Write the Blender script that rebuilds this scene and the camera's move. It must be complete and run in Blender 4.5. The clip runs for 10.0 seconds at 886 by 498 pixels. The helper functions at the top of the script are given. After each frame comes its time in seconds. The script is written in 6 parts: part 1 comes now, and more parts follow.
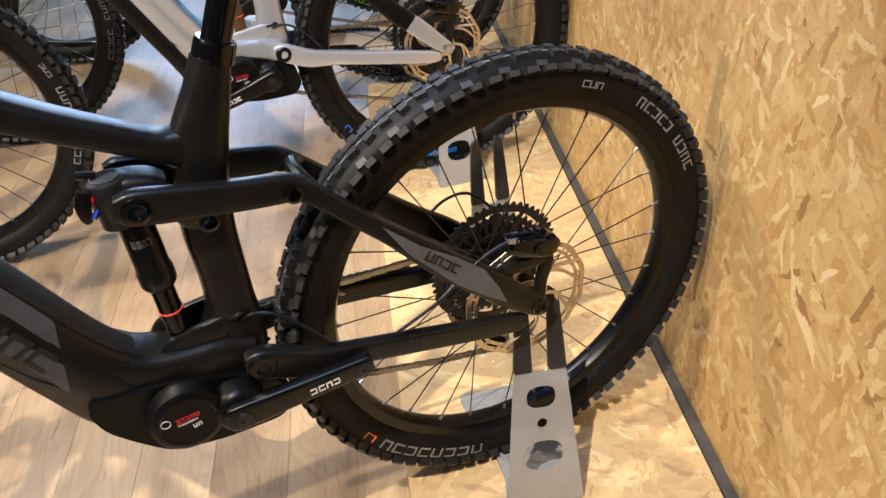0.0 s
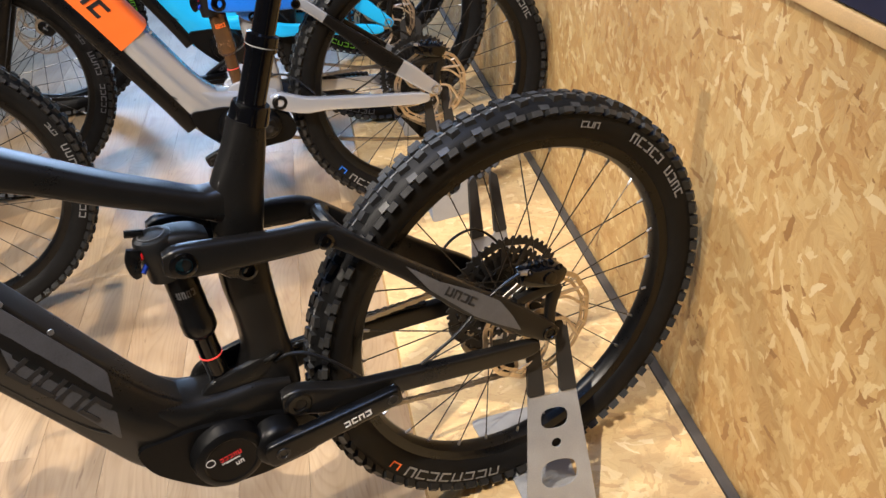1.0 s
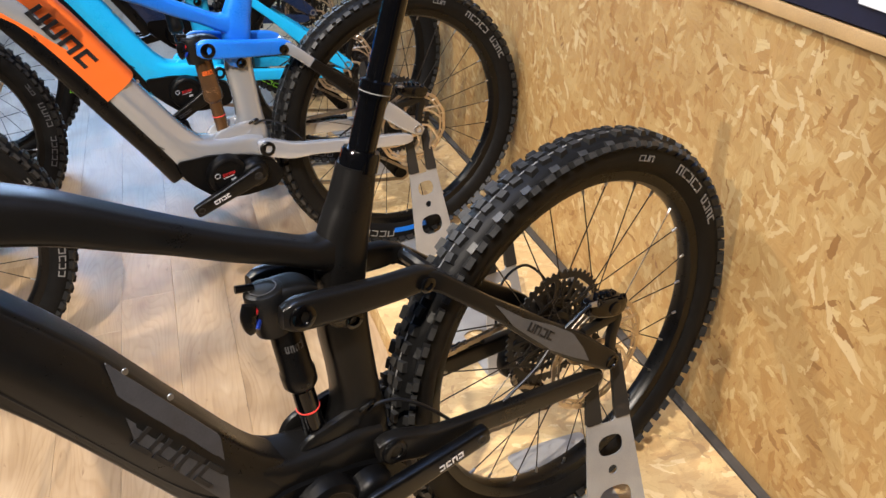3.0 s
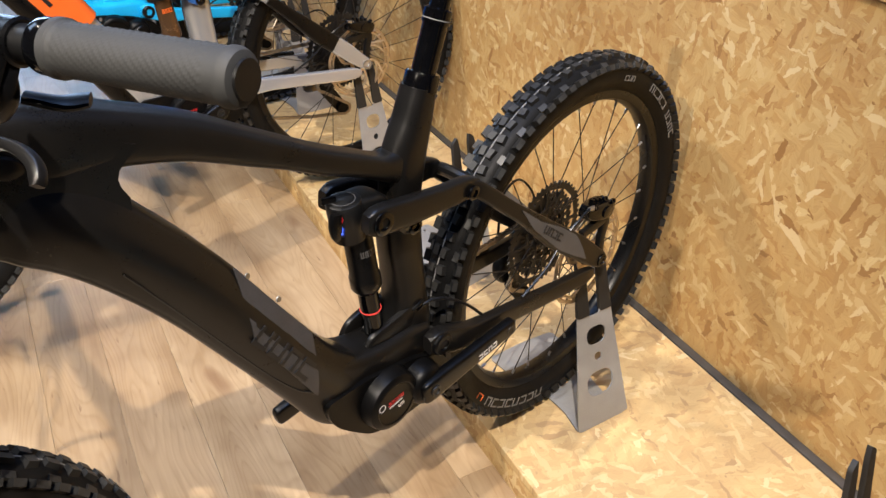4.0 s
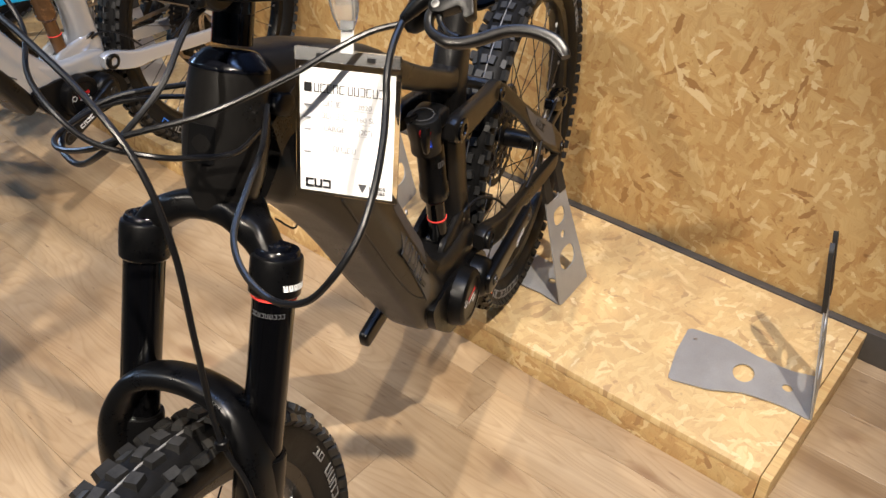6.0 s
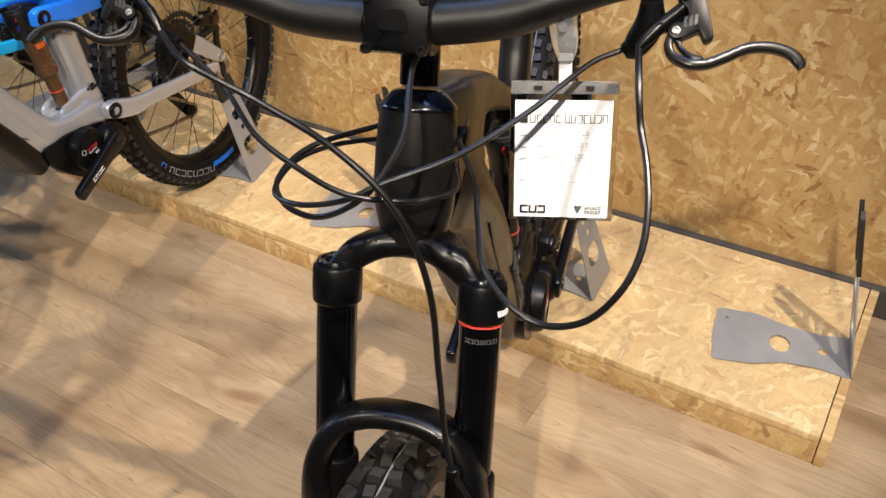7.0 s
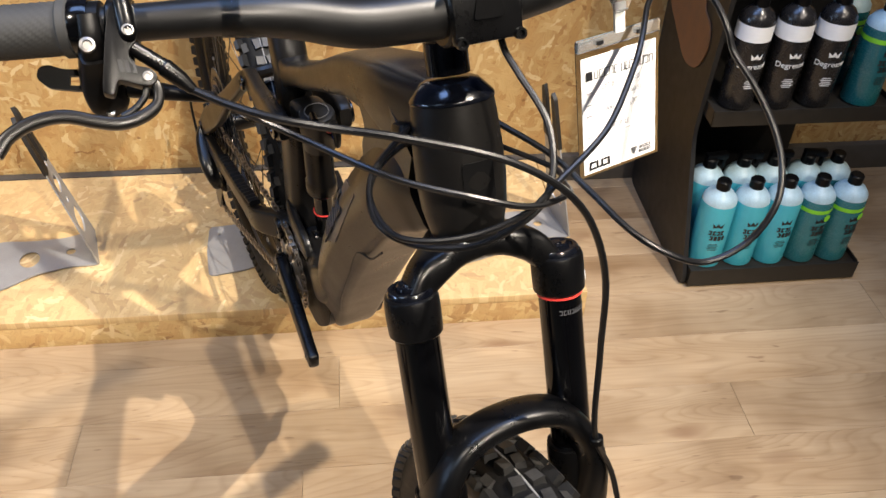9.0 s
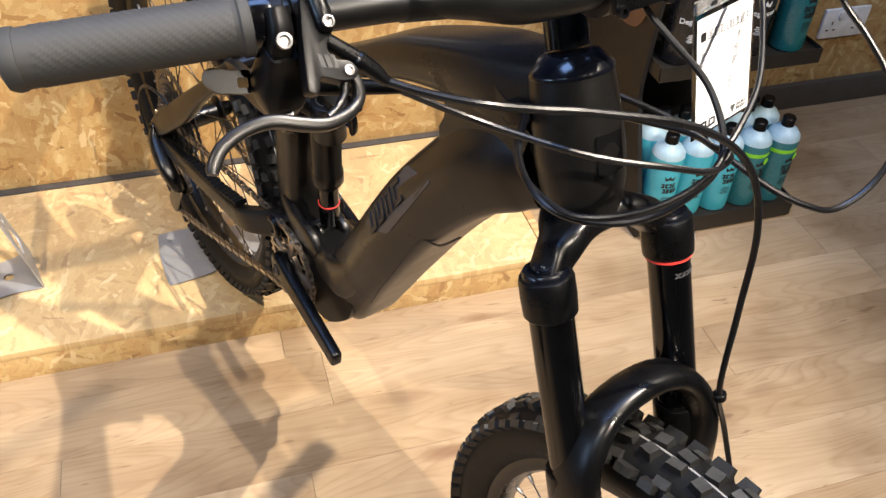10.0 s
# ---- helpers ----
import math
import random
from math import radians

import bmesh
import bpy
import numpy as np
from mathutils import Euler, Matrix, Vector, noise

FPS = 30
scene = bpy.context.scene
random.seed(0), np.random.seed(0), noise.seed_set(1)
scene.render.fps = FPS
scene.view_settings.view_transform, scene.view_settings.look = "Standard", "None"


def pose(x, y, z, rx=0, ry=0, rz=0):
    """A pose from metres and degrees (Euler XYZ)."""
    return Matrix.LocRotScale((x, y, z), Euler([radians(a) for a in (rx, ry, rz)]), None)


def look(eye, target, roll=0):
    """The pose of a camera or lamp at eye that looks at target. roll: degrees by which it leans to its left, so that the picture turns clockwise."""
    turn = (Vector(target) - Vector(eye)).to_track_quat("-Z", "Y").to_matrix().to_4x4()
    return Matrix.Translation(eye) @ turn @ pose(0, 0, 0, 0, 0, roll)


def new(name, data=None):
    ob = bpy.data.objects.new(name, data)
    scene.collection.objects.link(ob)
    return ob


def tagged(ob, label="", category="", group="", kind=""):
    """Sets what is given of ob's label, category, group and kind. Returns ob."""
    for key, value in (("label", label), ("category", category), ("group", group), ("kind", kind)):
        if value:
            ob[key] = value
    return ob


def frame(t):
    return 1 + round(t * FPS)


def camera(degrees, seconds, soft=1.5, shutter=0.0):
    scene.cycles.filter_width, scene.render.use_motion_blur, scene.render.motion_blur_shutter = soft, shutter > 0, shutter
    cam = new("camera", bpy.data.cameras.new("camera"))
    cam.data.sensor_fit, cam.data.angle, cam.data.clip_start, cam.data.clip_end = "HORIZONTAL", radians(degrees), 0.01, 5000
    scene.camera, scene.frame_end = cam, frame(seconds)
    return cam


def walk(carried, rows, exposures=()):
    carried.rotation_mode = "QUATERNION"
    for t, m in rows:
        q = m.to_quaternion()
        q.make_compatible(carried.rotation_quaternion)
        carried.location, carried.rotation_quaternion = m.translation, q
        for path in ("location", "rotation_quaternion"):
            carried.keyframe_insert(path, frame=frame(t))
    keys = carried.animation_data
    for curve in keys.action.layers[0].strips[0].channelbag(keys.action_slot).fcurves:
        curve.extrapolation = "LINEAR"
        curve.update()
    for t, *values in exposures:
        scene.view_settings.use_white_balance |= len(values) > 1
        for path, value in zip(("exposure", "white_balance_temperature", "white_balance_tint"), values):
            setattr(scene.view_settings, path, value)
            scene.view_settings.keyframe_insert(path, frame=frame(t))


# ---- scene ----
cam = camera(55.7, 10.0)
PATH = [
    (0, (1.006, -0.562, 1.181), (-0.638, -0.388, 0.055), -1.2),
    (0.5, (1.029, -0.58, 1.188), (-0.617, -0.413, 0.064), -2.0),
    (1, (1.057, -0.629, 1.235), (-0.614, -0.384, 0.164), -2.9),
    (1.5, (1.083, -0.697, 1.252), (-0.599, -0.261, 0.261), -0.8),
    (2, (1.087, -0.757, 1.248), (-0.589, -0.284, 0.264), 0.2),
    (2.5, (1.049, -0.802, 1.257), (-0.625, -0.331, 0.268), -0.4),
    (2.7, (1.013, -0.838, 1.251), (-0.658, -0.359, 0.262), -1.1),
    (3.8, (0.989, -1.091, 1.267), (-0.507, -0.351, 0.166), 1.0),
    (4, (1.03, -1.174, 1.281), (-0.424, -0.374, 0.165), 1.5),
    (4.5, (1.063, -1.345, 1.305), (-0.333, -0.435, 0.199), 2.0),
    (5, (0.958, -1.449, 1.289), (-0.376, -0.444, 0.189), 1.6),
    (5.5, (0.883, -1.493, 1.269), (-0.3, -0.37, 0.111), 0.7),
    (5.7, (0.871, -1.534, 1.267), (-0.23, -0.356, 0.085), 1.2),
    (6.8, (0.718, -1.776, 1.316), (-0.201, -0.453, 0.13), -2.2),
    (7, (0.667, -1.772, 1.306), (-0.22, -0.424, 0.124), -2.4),
    (7.5, (0.566, -1.766, 1.292), (-0.174, -0.341, 0.1), -3.8),
    (8, (0.434, -1.816, 1.305), (-0.019, -0.333, 0.042), -2.3),
    (8.5, (0.287, -1.882, 1.335), (0.193, -0.348, 0.055), -0.5),
    (9, (0.218, -1.803, 1.313), (0.404, -0.293, 0.014), 1.7),
    (9.5, (0.161, -1.726, 1.295), (0.488, -0.269, -0.036), 2.9),
    (10, (0.024, -1.746, 1.298), (0.496, -0.33, -0.033), 2.8),
]
walk(cam, [(t, look(eye, target, roll)) for t, eye, target, roll in PATH], [(0.0, 0.03), (2.5, -0.02), (4.2, -0.10), (5.0, -0.12), (6.5, -0.36), (8.4, -0.42), (8.9, -0.12), (9.4, 0.06), (10.0, 0.18)])

# ---------------------------------------------------------------- light
def lamp(name, kind, eye, target, energy, color, **more):
    d = bpy.data.lights.new(name, kind)
    d.energy, d.color = energy, color
    for key, value in more.items():
        if key == "size":
            d.shape, d.size, d.size_y = "RECTANGLE", value[0], value[1]
        elif key == "soft":
            d.shadow_soft_size = value
        elif key == "cone":
            d.spot_size, d.spot_blend = radians(value[0]), value[1]
    ob = new(name, d)
    ob.matrix_world = look(eye, target)
    return ob


WARM = (1.0, 0.885, 0.75)
COOL = (0.50, 0.70, 1.0)
lamp("track_spot_near", "SPOT", (1.54, -1.50, 3.13), (-0.45, -0.85, 0.2), 650, WARM, soft=0.018, cone=(68, 1.0))
lamp("track_spot_aisle", "SPOT", (1.13, -3.23, 2.98), (-0.12, -0.95, 0.1), 530, WARM, soft=0.02, cone=(56, 1.0))
lamp("track_spot_far", "SPOT", (-0.95, -2.1, 3.08), (-1.0, -0.85, 0.2), 300, WARM, soft=0.04, cone=(80, 1.0))
# unseen fill spot, added to brighten the right-hand end by the rack
lamp("side_fill", "SPOT", (2.25, -2.3, 3.05), (2.1, -0.5, 0.3), 130, WARM, soft=0.03, cone=(62, 0.9))
lamp("shop_window", "AREA", (-5.9, -1.4, 1.9), (0.0, -0.9, 0.6), 120, (0.46, 0.66, 1.0), size=(2.2, 0.9))
lamp("ceiling_panel_near", "AREA", (0.25, -0.85, 3.12), (0.25, -0.85, 0.0), 52, (0.30, 0.50, 1.0), size=(2.2, 0.7))
lamp("ceiling_panel_far", "AREA", (-2.6, -2.8, 3.12), (-2.6, -2.8, 0.0), 36, COOL, size=(1.8, 1.2))


world = bpy.data.worlds.new("world")
scene.world = world
world.use_nodes = True
world.node_tree.nodes["Background"].inputs[0].default_value = (0.5, 0.55, 0.65, 1)
world.node_tree.nodes["Background"].inputs[1].default_value = 0.02


# ---------------------------------------------------------------- materials
class Mat:
    """A small helper round a node material."""

    def __init__(self, name, color=(0.5, 0.5, 0.5), rough=0.5, metal=0.0, spec=0.5):
        self.m = bpy.data.materials.new(name)
        self.m.use_nodes = True
        self.nt = self.m.node_tree
        self.b = self.nt.nodes["Principled BSDF"]
        self.b.inputs["Base Color"].default_value = (*color, 1)
        self.b.inputs["Roughness"].default_value = rough
        self.b.inputs["Metallic"].default_value = metal
        self.b.inputs["Specular IOR Level"].default_value = spec

    def n(self, kind, blend_type="", operation="", flat=False, **inputs):
        node = self.nt.nodes.new("ShaderNode" + kind)
        if blend_type:
            node.blend_type = blend_type
        if operation:
            node.operation = operation
        if flat:
            node.voronoi_dimensions, node.distance, node.feature = "2D", "CHEBYCHEV", "F1"
        for key, value in inputs.items():
            node.inputs[key].default_value = value
        return node

    def link(self, a, b):
        self.nt.links.new(a, b)

    def coords(self, scale=(1, 1, 1), rot=(0, 0, 0), world_space=False):
        tc = self.n("TexCoord")
        mp = self.n("Mapping")
        mp.inputs["Scale"].default_value = scale
        mp.inputs["Rotation"].default_value = rot
        if world_space:
            geo = self.n("NewGeometry")
            self.link(geo.outputs["Position"], mp.inputs["Vector"])
        else:
            self.link(tc.outputs["Object"], mp.inputs["Vector"])
        return mp.outputs["Vector"]

    def ramp(self, fac, stops):
        r = self.n("ValToRGB")
        el = r.color_ramp.elements
        while len(el) < len(stops):
            el.new(0.5)
        for e, (p, c) in zip(el, stops):
            e.position = p
            e.color = (*c, 1) if len(c) == 3 else c
        self.link(fac, r.inputs["Fac"])
        return r.outputs["Color"]

    def mix(self, fac, a, b, blend="MIX"):
        x = self.n("MixRGB", blend_type=blend)
        for value, slot in ((fac, "Fac"), (a, "Color1"), (b, "Color2")):
            if isinstance(value, (int, float)):
                x.inputs[slot].default_value = value
            elif isinstance(value, tuple):
                x.inputs[slot].default_value = (*value, 1)
            else:
                self.link(value, x.inputs[slot])
        return x.outputs["Color"]

    def bump(self, height, strength=0.3, distance=0.002):
        bp = self.n("Bump")
        bp.inputs["Strength"].default_value = strength
        bp.inputs["Distance"].default_value = distance
        self.link(height, bp.inputs["Height"])
        self.link(bp.outputs["Normal"], self.b.inputs["Normal"])

    def worn(self, scale=35.0, lo=0.8, hi=1.25, rough=(0.4, 0.55), bump=0.05, fine=400.0):
        """Tonal variation at two scales and uneven gloss on the plain base colour."""
        c = self.b.inputs["Base Color"].default_value[:3]
        v = self.coords(world_space=False)
        a = self.n("TexNoise", Scale=scale, Detail=4.0)
        f = self.n("TexNoise", Scale=fine, Detail=2.0)
        self.link(v, a.inputs["Vector"])
        self.link(v, f.inputs["Vector"])
        both = self.mix(0.4, a.outputs["Fac"], f.outputs["Fac"])
        self.link(self.ramp(both, [(0.3, tuple(x * lo for x in c)), (0.7, tuple(min(1, x * hi) for x in c))]), self.b.inputs["Base Color"])
        self.link(self.ramp(both, [(0.3, (rough[0],) * 3), (0.7, (rough[1],) * 3)]), self.b.inputs["Roughness"])
        if bump:
            self.bump(f.outputs["Fac"], bump, 0.0006)
        return self.m


def osb_material(name, axes, tone=1.0, pale=0.0, even=0.0):
    """Oriented strand board: overlapping straight flakes in several directions, pale to brown, with dark gaps."""
    M = Mat(name, rough=0.55)
    base = None
    hgt = None
    geo = M.n("NewGeometry")
    sep = M.n("SeparateXYZ")
    M.link(geo.outputs["Position"], sep.inputs[0])
    comb = M.n("CombineXYZ")
    M.link(sep.outputs[axes[0]], comb.inputs[0])
    M.link(sep.outputs[axes[1]], comb.inputs[1])
    warp = M.n("TexNoise", Scale=9.0, Detail=3.0)
    M.link(comb.outputs[0], warp.inputs["Vector"])
    off = M.mix(0.030, comb.outputs[0], warp.outputs["Color"], "ADD")
    fray = M.n("TexNoise", Scale=60.0, Detail=4.0)
    M.link(comb.outputs[0], fray.inputs["Vector"])
    off = M.mix(0.013, off, fray.outputs["Color"], "ADD")
    # direction, length and width scales, seed, share left out, 0 broad tan flakes, 1 mixed, 2 thin pale or dark slivers
    layers = [(8, 8, 18, 0.15, 0.0, 0), (95, 9, 20, 6.4, 0.5, 0), (41, 14, 32, 1.9, 0.6, 1), (-28, 15, 34, 3.3, 0.62, 1), (73, 16, 36, 5.1, 0.64, 1), (12, 18, 40, 7.7, 0.68, 1), (-62, 20, 46, 9.3, 0.74, 1), (88, 21, 50, 2.2, 0.74, 1), (27, 20, 90, 4.4, 0.93, 2), (-43, 22, 100, 6.1, 0.94, 2), (64, 24, 96, 8.8, 0.94, 2), (3, 22, 100, 11.3, 0.94, 2), (101, 20, 90, 12.9, 0.92, 2), (18, 38, 84, 14.2, 0.84, 1), (-71, 42, 96, 15.8, 0.86, 1)]
    t = tone
    tones = [
        [(0.0, (0.42 * t, 0.235 * t, 0.082 * t)), (0.25, (0.47 * t, 0.285 * t, 0.108 * t)), (0.7, (0.50 * t, 0.325 * t, 0.134 * t)), (1.0, (0.55 * t, 0.375 * t, 0.155 * t))],
        [(0.0, (0.41 * t, 0.225 * t, 0.076 * t)), (0.12, (0.45 * t, 0.265 * t, 0.096 * t)), (0.35, (0.49 * t, 0.305 * t, 0.118 * t)), (0.75, (0.53 * t, 0.355 * t, 0.146 * t)), (0.93, (0.58 * t, 0.41 * t, 0.180 * t)), (1.0, (0.67 * t, 0.52 * t, 0.27 * t))],
        [(0.0, (0.27 * t, 0.13 * t, 0.042 * t)), (0.12, (0.38 * t, 0.205 * t, 0.070 * t)), (0.34, (0.50 * t, 0.33 * t, 0.13 * t)), (0.7, (0.60 * t, 0.43 * t, 0.20 * t)), (1.0, (0.70 * t, 0.55 * t, 0.31 * t))],
    ]
    for ang, sx, sy, seed, limit, kind in layers:
        mp = M.n("Mapping")
        mp.inputs["Rotation"].default_value = (0, 0, radians(ang))
        mp.inputs["Location"].default_value = (seed, seed * 1.7, seed)
        M.link(off, mp.inputs["Vector"])
        sc = M.n("VectorMath", operation="MULTIPLY")
        M.link(mp.outputs[0], sc.inputs[0])
        sc.inputs[1].default_value = (sx, sy, 1)
        vo = M.n("TexVoronoi", flat=True)
        vo.inputs["Scale"].default_value = 1.0
        vo.inputs["Randomness"].default_value = 1.0
        M.link(sc.outputs[0], vo.inputs["Vector"])
        rgb = M.n("SeparateColor")
        M.link(vo.outputs["Color"], rgb.inputs[0])
        col = M.ramp(rgb.outputs[0], tones[kind])
        if kind < 2:
            # fine wood fibre along the flake
            fibre = M.n("TexNoise", Scale=1.0, Detail=3.0)
            fs = M.n("VectorMath", operation="MULTIPLY")
            M.link(mp.outputs[0], fs.inputs[0])
            fs.inputs[1].default_value = (22, 420, 1)
            M.link(fs.outputs[0], fibre.inputs["Vector"])
            col = M.mix(1.0, col, M.ramp(fibre.outputs["Fac"], [(0.32, (0.87, 0.83, 0.78)), (0.5, (1.0, 1.0, 1.0)), (0.7, (1.06, 1.07, 1.07))]), "MULTIPLY")
        if base is None:
            base, hgt = col, rgb.outputs[1]
        else:
            sel = M.n("Math", operation="GREATER_THAN")
            M.link(rgb.outputs[2], sel.inputs[0])
            sel.inputs[1].default_value = limit
            base = M.mix(sel.outputs[0], base, col)
            hgt = M.mix(sel.outputs[0], hgt, rgb.outputs[1])
    grain = M.n("TexNoise", Scale=240.0, Detail=4.0)
    M.link(comb.outputs[0], grain.inputs["Vector"])
    base = M.mix(even, base, (0.49 * tone, 0.312 * tone, 0.122 * tone))
    patch = M.n("TexNoise", Scale=2.2, Detail=3.0)
    M.link(comb.outputs[0], patch.inputs["Vector"])
    base = M.mix(1.0, base, M.ramp(patch.outputs["Fac"], [(0.3, (0.78, 0.72, 0.64)), (0.5, (0.98, 0.97, 0.95)), (0.7, (1.06, 1.06, 1.06))]), "MULTIPLY")
    knot = M.n("TexNoise", Scale=26.0, Detail=2.0)
    M.link(comb.outputs[0], knot.inputs["Vector"])
    base = M.mix(M.ramp(knot.outputs["Fac"], [(0.73, (0, 0, 0)), (0.78, (0.75, 0.75, 0.75))]), base, (0.16, 0.07, 0.02))
    speck = M.n("TexNoise", Scale=75.0, Detail=2.0)
    M.link(comb.outputs[0], speck.inputs["Vector"])
    base = M.mix(M.ramp(speck.outputs["Fac"], [(0.66, (0, 0, 0)), (0.72, (0.55, 0.55, 0.55))]), base, (0.22, 0.10, 0.032))
    base = M.mix(pale, base, (0.66, 0.52, 0.30))
    M.link(base, M.b.inputs["Base Color"])
    M.link(M.ramp(hgt, [(0, (0.42,) * 3), (1, (0.62,) * 3)]), M.b.inputs["Roughness"])
    M.bump(M.mix(0.25, hgt, grain.outputs["Fac"]), 0.28, 0.0012)
    return M.m


def plank_material():
    """Pale oak laminate: grain along x, a tone of its own for each plank, knots and brown streaks."""
    M = Mat("oak_laminate", rough=0.35)
    info = M.n("ObjectInfo")
    geo = M.n("NewGeometry")
    shift = M.n("VectorMath", operation="MULTIPLY_ADD")
    M.link(info.outputs["Random"], shift.inputs[0])
    shift.inputs[1].default_value = (37.0, 19.0, 5.0)
    M.link(geo.outputs["Position"], shift.inputs[2])
    warp = M.n("TexNoise", Scale=3.5, Detail=2.0)
    M.link(shift.outputs[0], warp.inputs["Vector"])
    vec = M.mix(0.035, shift.outputs[0], warp.outputs["Color"], "ADD")
    st = M.n("VectorMath", operation="MULTIPLY")
    M.link(vec, st.inputs[0])
    st.inputs[1].default_value = (1.3, 11.0, 1.0)
    broad = M.n("TexNoise", Scale=1.0, Detail=4.0, Roughness=0.55)
    M.link(st.outputs[0], broad.inputs["Vector"])
    st2 = M.n("VectorMath", operation="MULTIPLY")
    M.link(vec, st2.inputs[0])
    st2.inputs[1].default_value = (7.0, 150.0, 1.0)
    fine = M.n("TexNoise", Scale=1.0, Detail=4.0)
    M.link(st2.outputs[0], fine.inputs["Vector"])
    # arched growth rings drawn out along the plank
    st4 = M.n("VectorMath", operation="MULTIPLY")
    M.link(vec, st4.inputs[0])
    st4.inputs[1].default_value = (1.5, 9.0, 1.0)
    ringn = M.n("TexNoise", Scale=1.0, Detail=1.0)
    M.link(st4.outputs[0], ringn.inputs["Vector"])
    many = M.n("Math", operation="MULTIPLY")
    M.link(ringn.outputs["Fac"], many.inputs[0])
    many.inputs[1].default_value = 26.0
    ring = M.n("Math", operation="FRACT")
    M.link(many.outputs[0], ring.inputs[0])
    col = M.ramp(broad.outputs["Fac"], [(0.25, (0.285, 0.192, 0.108)), (0.42, (0.345, 0.247, 0.147)), (0.60, (0.392, 0.290, 0.180)), (0.8, (0.445, 0.338, 0.220))])
    col = M.mix(1.0, col, M.ramp(ring.outputs[0], [(0.0, (0.90, 0.87, 0.83)), (0.25, (0.99, 0.98, 0.97)), (0.8, (1.03, 1.03, 1.03)), (1.0, (0.90, 0.87, 0.83))]), "MULTIPLY")
    col = M.mix(1.0, col, M.ramp(fine.outputs["Fac"], [(0.3, (0.91, 0.89, 0.87)), (0.65, (1.03, 1.03, 1.02))]), "MULTIPLY")
    st5 = M.n("VectorMath", operation="MULTIPLY")
    M.link(vec, st5.inputs[0])
    st5.inputs[1].default_value = (16.0, 70.0, 1.0)
    crack = M.n("TexNoise", Scale=1.0, Detail=2.0)
    M.link(st5.outputs[0], crack.inputs["Vector"])
    col = M.mix(M.ramp(crack.outputs["Fac"], [(0.69, (0, 0, 0)), (0.76, (0.6, 0.6, 0.6))]), col, (0.15, 0.085, 0.045))
    col = M.mix(1.0, col, M.ramp(info.outputs["Random"], [(0.0, (0.86, 0.83, 0.80)), (0.5, (1.0, 1.0, 1.0)), (1.0, (1.08, 1.07, 1.06))]), "MULTIPLY")
    kn = M.n("TexNoise", Scale=1.0, Detail=1.0)
    st3 = M.n("VectorMath", operation="MULTIPLY")
    M.link(vec, st3.inputs[0])
    st3.inputs[1].default_value = (5.5, 13.0, 1.0)
    M.link(st3.outputs[0], kn.inputs["Vector"])
    col = M.mix(M.ramp(kn.outputs["Fac"], [(0.70, (0, 0, 0)), (0.82, (0.7, 0.7, 0.7))]), col, (0.17, 0.09, 0.045))
    cloud = M.n("TexNoise", Scale=4.5, Detail=3.0)
    M.link(shift.outputs[0], cloud.inputs["Vector"])
    col = M.mix(1.0, col, M.ramp(cloud.outputs["Fac"], [(0.32, (0.74, 0.70, 0.66)), (0.5, (1.0, 1.0, 1.0)), (0.7, (1.09, 1.09, 1.09))]), "MULTIPLY")
    M.link(col, M.b.inputs["Base Color"])
    M.link(M.ramp(fine.outputs["Fac"], [(0.3, (0.34,) * 3), (0.7, (0.46,) * 3)]), M.b.inputs["Roughness"])
    M.bump(fine.outputs["Fac"], 0.12, 0.0008)
    return M.m


def plain(name, color, rough=0.5, metal=0.0, spec=0.5, **worn):
    return Mat(name, color, rough, metal, spec).worn(**{**dict(rough=(max(0.03, rough - 0.06), min(1, rough + 0.08)), bump=0.04), **worn})


def clear(name, tint=(1, 1, 1), rough=0.05, alpha=0.25):
    """Thin clear plastic: a mix of straight-through and gloss."""
    M = Mat(name, tint, rough, 0.0, 0.6)
    M.b.inputs["Transmission Weight"].default_value = 1.0 if alpha else 0.86
    M.b.inputs["IOR"].default_value = 1.12
    return M.m


# deck toned paler than the wall: stronger light on it put into colour
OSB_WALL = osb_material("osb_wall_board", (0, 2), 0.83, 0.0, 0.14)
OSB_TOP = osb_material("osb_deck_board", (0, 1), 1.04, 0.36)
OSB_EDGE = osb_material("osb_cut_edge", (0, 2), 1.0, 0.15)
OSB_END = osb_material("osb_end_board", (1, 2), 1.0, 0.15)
OAK = plank_material()
PAINT = plain("grey_wall_paint", (0.14, 0.135, 0.13), 0.8)
CEIL = plain("dark_ceiling_paint", (0.05, 0.05, 0.05), 0.9)
UNDERLAY = plain("brown_joint_filler", (0.22, 0.15, 0.10), 0.7)
SKIRT = plain("dark_grey_skirting", (0.055, 0.05, 0.045), 0.45)
PINE = plain("pine_batten", (0.46, 0.30, 0.135), 0.5, scale=14, lo=0.8, hi=1.15)
NAVY = plain("navy_banner_vinyl", (0.012, 0.014, 0.035), 0.5)
WHITE = plain("white_vinyl", (0.78, 0.79, 0.80), 0.5, lo=0.95, hi=1.03)
STEEL_PLATE = plain("grey_coated_steel_sheet", (0.34, 0.345, 0.35), 0.42, 0.35, scale=18, lo=0.86, hi=1.12)
PRONG = plain("black_rubber_sleeve", (0.012, 0.011, 0.010), 0.6)
BLACK = plain("matt_black_frame_paint", (0.0055, 0.0051, 0.0048), 0.31, 0.0, 0.32, scale=20, bump=0.015)
BLACK2 = plain("satin_black_alloy", (0.0020, 0.0020, 0.0022), 0.30, 0.0, 0.32, scale=30, bump=0.012)
SATIN = plain("satin_black_bar_coating", (0.004, 0.004, 0.0042), 0.40, 0.0, 0.42, scale=30, bump=0.012)
